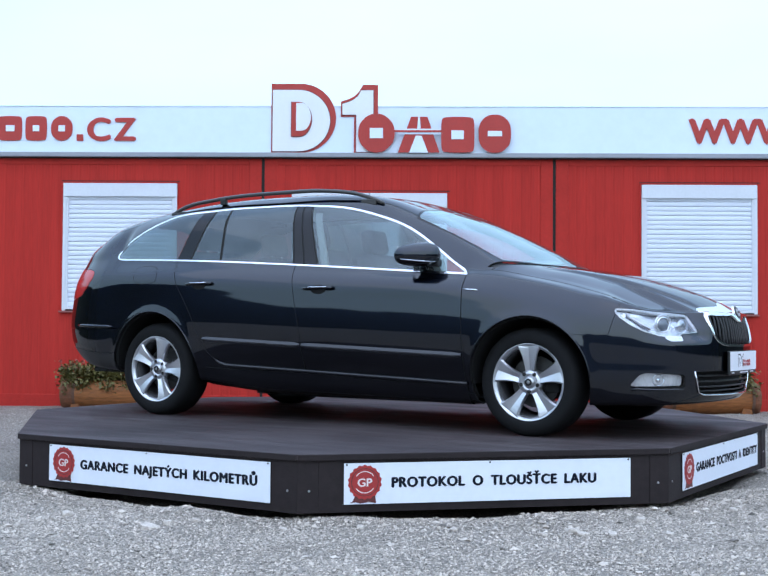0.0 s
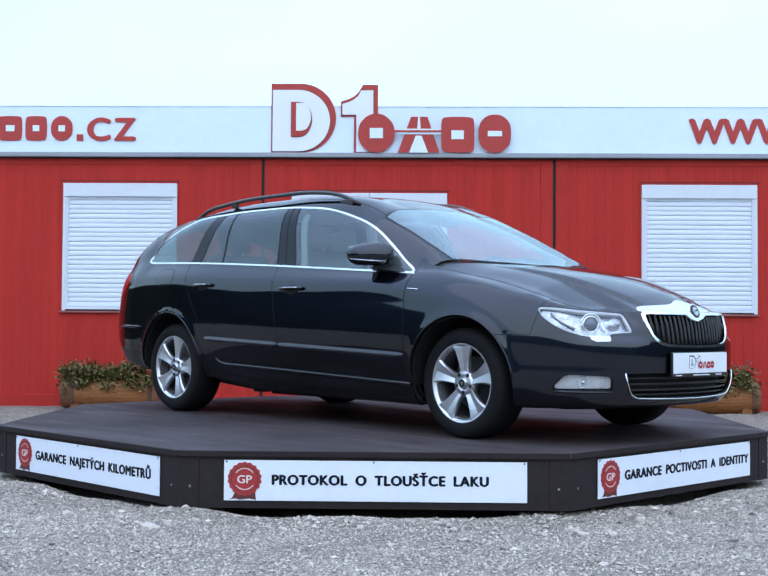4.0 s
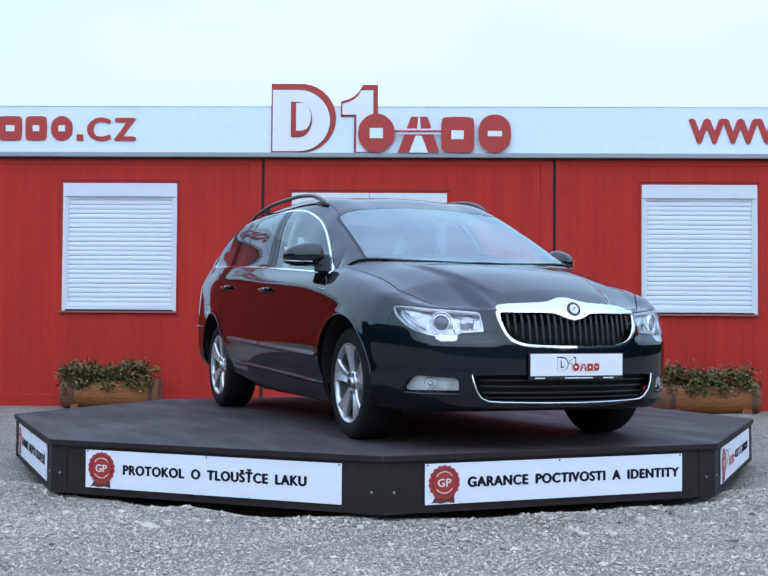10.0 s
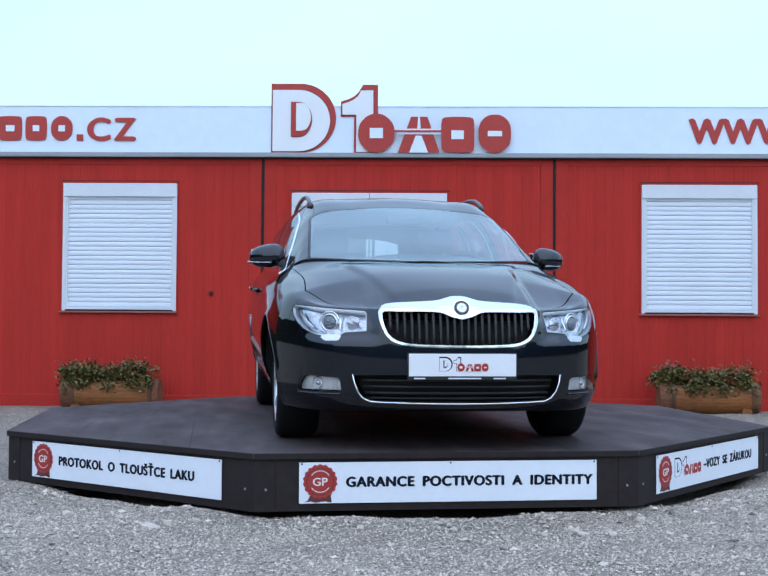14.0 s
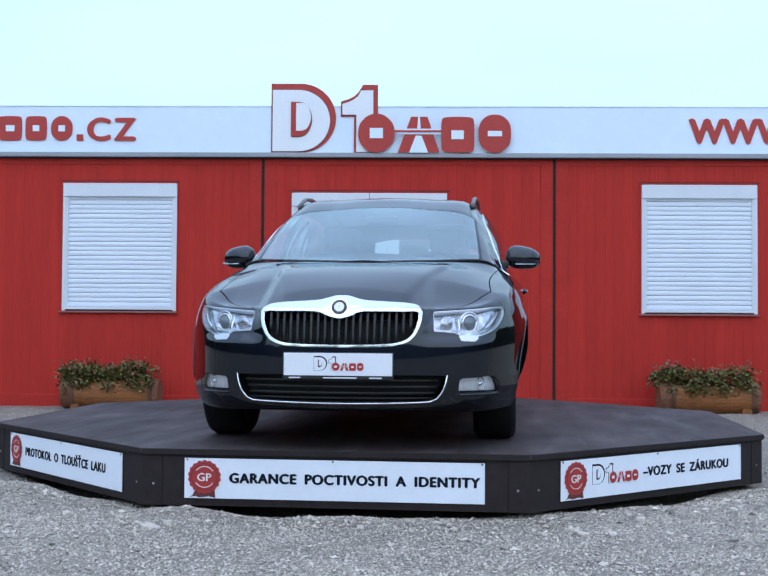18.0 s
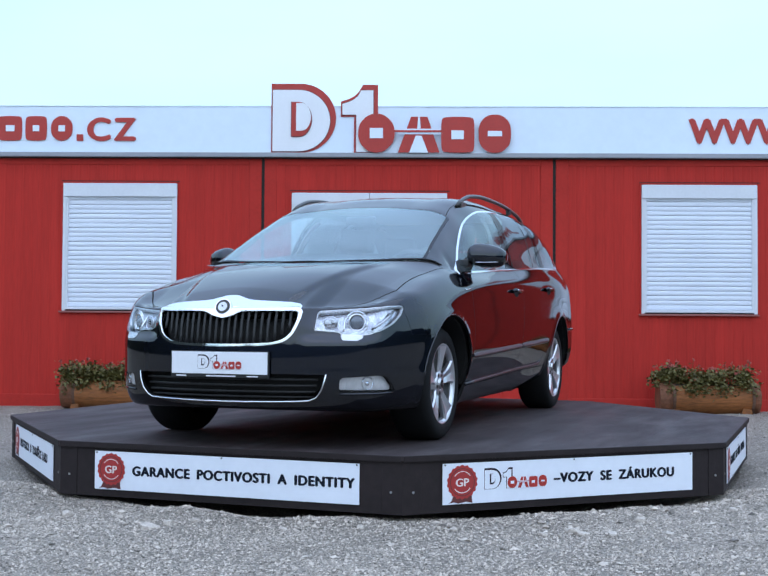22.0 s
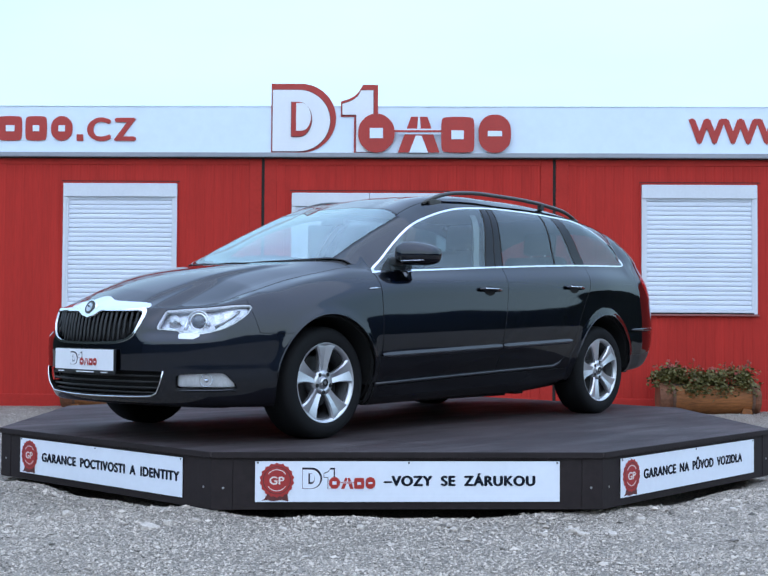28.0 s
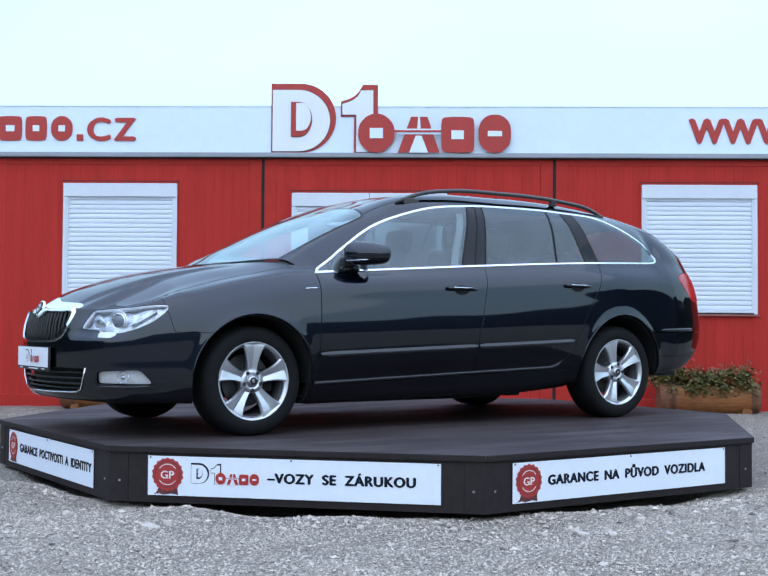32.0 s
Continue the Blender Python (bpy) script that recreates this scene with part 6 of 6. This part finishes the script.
    for a, b, c, d in ((-0.86, -0.42, -0.66, 0.66), (-0.42, 1.03, -0.66, 0.66), (1.03, 2.15, -0.52, 0.52), (-2.2, -0.86, -0.52, 0.52)):
        part("floor_pan", box(a, b, c, d, 0.26 if a < -1 else 0.222 if a < -0.7 else 0.155 if a < 1.0 else 0.195, 0.30 if a < -1 else 0.25), "lining", car)
    part("silencer", rod((-0.3, 0.30, 0.215), (0.35, 0.30, 0.215), 0.06, 16), "satin", car, "dull metal silencer under the floor")
    for x in (-0.55, 0.9):
        for s in (1, -1):
            part("jacking_pad", box(x, x + 0.1, s * 0.68 - 0.03, s * 0.68 + 0.03, 0.165, 0.2), "lining", car)
    for (wx, wz), r in zip(ARCHES, (0.355, 0.369)):
        for side in (1, -1):
            bm = bmesh.new()
            o = circle(r + 0.004, 30, wx, wz, -4, 184)
            for y0 in (0.50,):
                edge_y = [min(0.878, on_shell(x, max(z, 0.24), -0.014, 0.8, 5.8)[0].y) for x, z in o]
                v = [[bm.verts.new((x, side * y0, z)) for x, z in o], [bm.verts.new((x, side * y, z)) for (x, z), y in zip(o, edge_y)]]
                for i in range(len(o) - 1):
                    bm.faces.new((v[0][i], v[0][i + 1], v[1][i + 1], v[1][i]))
                bm.faces.new(v[0])
            part("arch_liner", bm, "lining", car, smooth=True)
            edge = []
            for a in np.linspace(4, 176, 30):
                x, z = wx + r * 1.012 * math.cos(radians(a)), wz + 0.005 + r * 1.012 * math.sin(radians(a))
                p, nrm = on_shell(x, z, -0.001, 0.5, 6)
                edge.append((p.x, p.y * side, p.z))
            ribbon("arch_lip", edge, 0.0045, "paint", car, "rolled wheel arch lip", n=6)
    return car


# ---- wheels ----
def lathe(profile, n=48, close=True):
    """A turned ring about the y axis; profile of (radius, y)."""
    bm = bmesh.new()
    rings = [[bm.verts.new((r * math.cos(2 * math.pi * i / n), y, r * math.sin(2 * math.pi * i / n))) for i in range(n)] for r, y in profile]
    pr = list(zip(rings, rings[1:])) + ([(rings[-1], rings[0])] if close else [])
    for a, b in pr:
        for i in range(n):
            bm.faces.new((a[i], a[(i + 1) % n], b[(i + 1) % n], b[i]))
    bmesh.ops.recalc_face_normals(bm, faces=bm.faces[:])
    return bm


def build_wheel(car):
    """One wheel with its outer face towards -y."""
    w = part("wheel", lathe([(0.065, -0.090), (0.065, 0.02), (0.03, 0.02), (0.03, -0.090)], 32), "alloy", car, "silver five-spoke alloy wheel with a black tyre", smooth=True)
    R = TYRE_R
    t = part("tyre", lathe([(0.206, -0.098), (0.214, -0.108), (0.235, -0.114), (0.262, -0.113), (0.283, -0.105), (R - 0.008, -0.092), (R, -0.078), (R + 0.002, 0), (R, 0.078), (R - 0.008, 0.092), (0.27, 0.112), (0.206, 0.10)], 64), "tyre", w, smooth=True)
    part("rim", lathe([(0.2165, -0.108), (0.2185, -0.098), (0.205, -0.090), (0.199, -0.08), (0.197, -0.078), (0.194, -0.078), (0.192, -0.08), (0.197, -0.095), (0.205, -0.103), (0.212, -0.1085)], 64), "alloy", w, "bright silver rim", smooth=True)
    part("barrel", lathe([(0.196, -0.079), (0.186, 0.08), (0.18, 0.08), (0.190, -0.079)], 48), "alloy_dark", w, smooth=True)
    part("brake_disc", lathe([(0.145, -0.002), (0.145, 0.012), (0.05, 0.012), (0.05, -0.002)], 40), "disc", w)
    part("brake_caliper", box(0.06, 0.155, -0.03, 0.04, -0.06, 0.06, 0.012), "lining", w)
    for k in range(5):
        bm = bmesh.new()
        a0 = radians(90 + 72 * k)
        rows = []
        for r, wd, y, th in ((0.030, 0.030, -0.084, 0.04), (0.055, 0.027, -0.088, 0.036), (0.085, 0.030, -0.0925, 0.035), (0.115, 0.036, -0.097, 0.033), (0.145, 0.0445, -0.101, 0.032), (0.172, 0.056, -0.104, 0.030), (0.190, 0.067, -0.1055, 0.028), (0.203, 0.080, -0.1055, 0.024)):
            row = []
            for u, dy in ((-1.0, 0.009), (-0.84, 0.0), (0.0, 0.0085), (0.84, 0.0), (1.0, 0.009)):
                row.append((r, u * wd, y + dy))
            row += [(r, wd * 0.9, y + th), (r, -wd * 0.9, y + th)]
            c, s = math.cos(a0), math.sin(a0)
            rows.append([bm.verts.new((p * c - q * s, yy, p * s + q * c)) for p, q, yy in row])
        for a, b in zip(rows, rows[1:]):
            for i in range(7):
                bm.faces.new((a[i], a[(i + 1) % 7], b[(i + 1) % 7], b[i]))
        bm.faces.new(rows[0])
        bm.faces.new(rows[-1][::-1])
        bmesh.ops.recalc_face_normals(bm, faces=bm.faces[:])
        part("spoke", bm, "alloy", w)
        b0 = radians(126 + 72 * k)
        part("wheel_bolt", rod((0.052 * math.cos(b0), -0.0915, 0.052 * math.sin(b0)), (0.052 * math.cos(b0), -0.05, 0.052 * math.sin(b0)), 0.012, 8), "trim", w)
    part("hub_cap", lathe([(0.0, -0.102), (0.022, -0.102), (0.031, -0.096), (0.034, -0.06), (0.0, -0.06)], 28, False), "satin", w, "round centre cap", smooth=True)
    part("cap_mark", lathe([(0.010, -0.1025), (0.010, -0.1045), (0.021, -0.1035), (0.021, -0.1015)], 24), "trim", w)
    return w


def add_wheels(car):
    proto = None
    for i, (x, z) in enumerate(WHEELS):
        for side in (-1, 1):
            spin = (0.0, 1.0, 15.0, -18.0)[2 * i + (side > 0)]
            m = pose(x, side * (0.728 if i == 0 else 0.726), z, 0, 0, 0 if side < 0 else 180) @ pose(0, 0, 0, 0, spin, 0) @ Matrix.Diagonal((1, 1, 1, 1) if i == 0 else (1.022, 1.0, 1.022, 1))
            if proto is None:
                proto = build_wheel(car)
                proto.matrix_basis = m
            else:
                copy_thing(proto, m)


# ---- mirrors, rails, wipers, plate, cabin ----
def add_details(car):
    for side in (1, -1):
        bm = bmesh.new()
        bmesh.ops.create_uvsphere(bm, u_segments=24, v_segments=14, radius=1.0)
        for v in bm.verts:
            x, y, z = v.co
            sq = lambda a, p: math.copysign(abs(a) ** p, a)
            x, y, z = sq(x, 0.8), sq(y, 0.75), sq(z, 0.8)
            if x < -0.55:
                x = -0.55
            z = z * (1.0 - 0.22 * y) if z > 0 else z * 0.85
            v.co = (x * 0.098 + 0.735 - 0.05 * y, side * ((0.886 if side > 0 else 0.862) + y * 0.106), 1.018 + z * 0.075)
        mr = part("door_mirror", bm, "paint", car, "black door mirror with a light strip", smooth=True)
        part("mirror_glass", box(0.655, 0.659, min(side * 0.79, side * 0.955), max(side * 0.79, side * 0.955), 0.975, 1.068, 0.002), "chrome", mr)
        part("mirror_foot", box(0.77, 0.84, min(side * 0.745, side * 0.80), max(side * 0.745, side * 0.80), 0.955, 1.0, 0.012), "trim", mr)
        st = [(0.845, side * 0.84, 0.980), (0.83, side * 0.89, 0.979), (0.80, side * 0.935, 0.981), (0.735, side * 0.972, 0.987), (0.69, side * 0.976, 0.992)]
        ribbon("indicator_strip", st, 0.006, "lampback", mr, "pale indicator strip", n=6, flat=0.7)
        # roof rail
        pts, zs = [], curve((-1.42, 1.375), (-1.30, 1.420), (-1.05, 1.455), (-0.5, 1.476), (-0.1, 1.469), (0.12, 1.440), (0.27, 1.392), (0.32, 1.37))
        for x in np.linspace(-1.42, 0.32, 30):
            pts.append((x, side * (0.575 - 0.012 * abs(x + 0.5)), float(zs(x))))
        rl = ribbon("roof_rail", pts, [0.010] + [0.014] * 28 + [0.010], "rail", car, "dark grey roof rail", n=10, flat=0.95)
        for x in (-0.98,):
            part("rail_foot", box(x, x + 0.045, min(side * 0.555, side * 0.585), max(side * 0.555, side * 0.585), 1.42, 1.462, 0.006), "trim", rl)
        for x0, x1 in ((-1.42, -1.28), (0.16, 0.27)):
            part("rail_foot", box(x0, x1, min(side * 0.553, side * 0.583), max(side * 0.553, side * 0.583), 1.36, float(min(zs(x0), zs(x1))) + 0.01, 0.006), "rail", rl)
    # wipers
    for y0, y1 in ((0.45, -0.12), (-0.02, -0.60)):
        wp = ribbon("wiper", [(1.43 - 0.48 * y * y - 0.03, y, float(np.interp(abs(y), [0, 0.33, 0.68], [0.964, 0.952, 0.93])) + 0.004) for y in np.linspace(y0, y1, 8)], 0.0045, "trim", car, "black wiper resting on the cowl", n=6)
    part("aerial", rod((-0.75, 0, 1.47), (-0.84, 0, 1.52), 0.004, 6), "trim", car)
    part("aerial_base", box(-0.78, -0.70, -0.02, 0.02, 1.468, 1.488, 0.006), "trim", car)
    # number plate card in its holder
    pl = part("number_plate", box(2.386, 2.392, -0.26, 0.26, 0.368, 0.475, 0.002), "plate", car, "white dealer plate with a red and grey company mark")
    part("plate_holder", box(2.374, 2.388, -0.266, 0.266, 0.350, 0.479, 0.003), "trim", pl)
    face = Matrix.Translation((2.3925, -0.115, 0.392)) @ Matrix.Rotation(radians(90), 4, "Z")
    logo(pl, 0.088, face, 0.0010, rim="ink", face="plate", ground="plate")
    for y0, y1 in ((-0.235, -0.18), (-0.07, 0.09), (0.15, 0.21)):
        part("holder_print", box(2.3885, 2.3892, y0, y1, 0.355, 0.361), "plate", pl)
    # cabin
    for y in (0.37, -0.37):
        for x, back, nm in ((0.15, -0.22, "front_seat"), (-0.75, -0.25, "rear_seat")):
            s = part(nm, box(x - 0.25, x + 0.25, y - 0.25, y + 0.25, 0.36, 0.56, 0.05), "seat", car, smooth=True)
            bm = box(-0.06, 0.06, -0.25, 0.25, 0.0, 0.62, 0.05)
            part("backrest", bm, "seat", s, at=Matrix.Translation((x - 0.24, y, 0.52)) @ Matrix.Rotation(radians(-20), 4, "Y"), smooth=True)
            part("headrest", box(-0.045, 0.045, -0.125, 0.125, 0.0, 0.17, 0.04), "seat", s, at=Matrix.Translation((x - 0.47, y, 1.12)) @ Matrix.Rotation(radians(-12), 4, "Y"), smooth=True)
            for dy in (-0.06, 0.06):
                part("headrest_post", rod((x - 0.455, y + dy, 1.05), (x - 0.47, y + dy, 1.15), 0.006, 8), "satin", s)
    part("dashboard", box(0.72, 1.22, -0.66, 0.66, 0.55, 0.90, 0.06), "dash", car)
    part("cabin_floor", box(-1.9, 1.0, -0.7, 0.7, 0.30, 0.34), "dash", car)
    part("load_cover", box(-1.95, -1.02, -0.66, 0.66, 0.90, 0.915), "dash", car)
    wheel_pts = [Vector((0.55, 0.37, 0.90)) + Matrix.Rotation(radians(-65), 3, "Y") @ Vector((0.18 * math.cos(a), 0.18 * math.sin(a), 0)) for a in [2 * math.pi * i / 28 for i in range(28)]]
    sw = ribbon("steering_wheel", wheel_pts, 0.015, "dash", car, n=8, closed=True)
    part("steering_boss", rod((0.55, 0.37, 0.90), (0.72, 0.37, 0.83), 0.05, 12), "dash", sw)
    part("rear_view_mirror", box(0.52, 0.55, -0.10, 0.10, 1.245, 1.295, 0.012), "trim", car)
    part("headlining", box(-1.20, 0.22, -0.46, 0.46, 1.385, 1.395), "trim_pale", car)


car = build_car()
add_wheels(car)
add_details(car)


# ---- what moves: the turntable, and the car that stands on it ----
def motions():
    rows = [(float(t), pose(0, 0, 0, 0, 0, turn_at(t))) for t in range(33)]
    walk(table, rows)
    walk(car, [(t, Matrix.Translation((0, 0, DECK_Z)) @ m @ Matrix.Translation((0, 0.036, 0))) for t, m in rows])


motions()
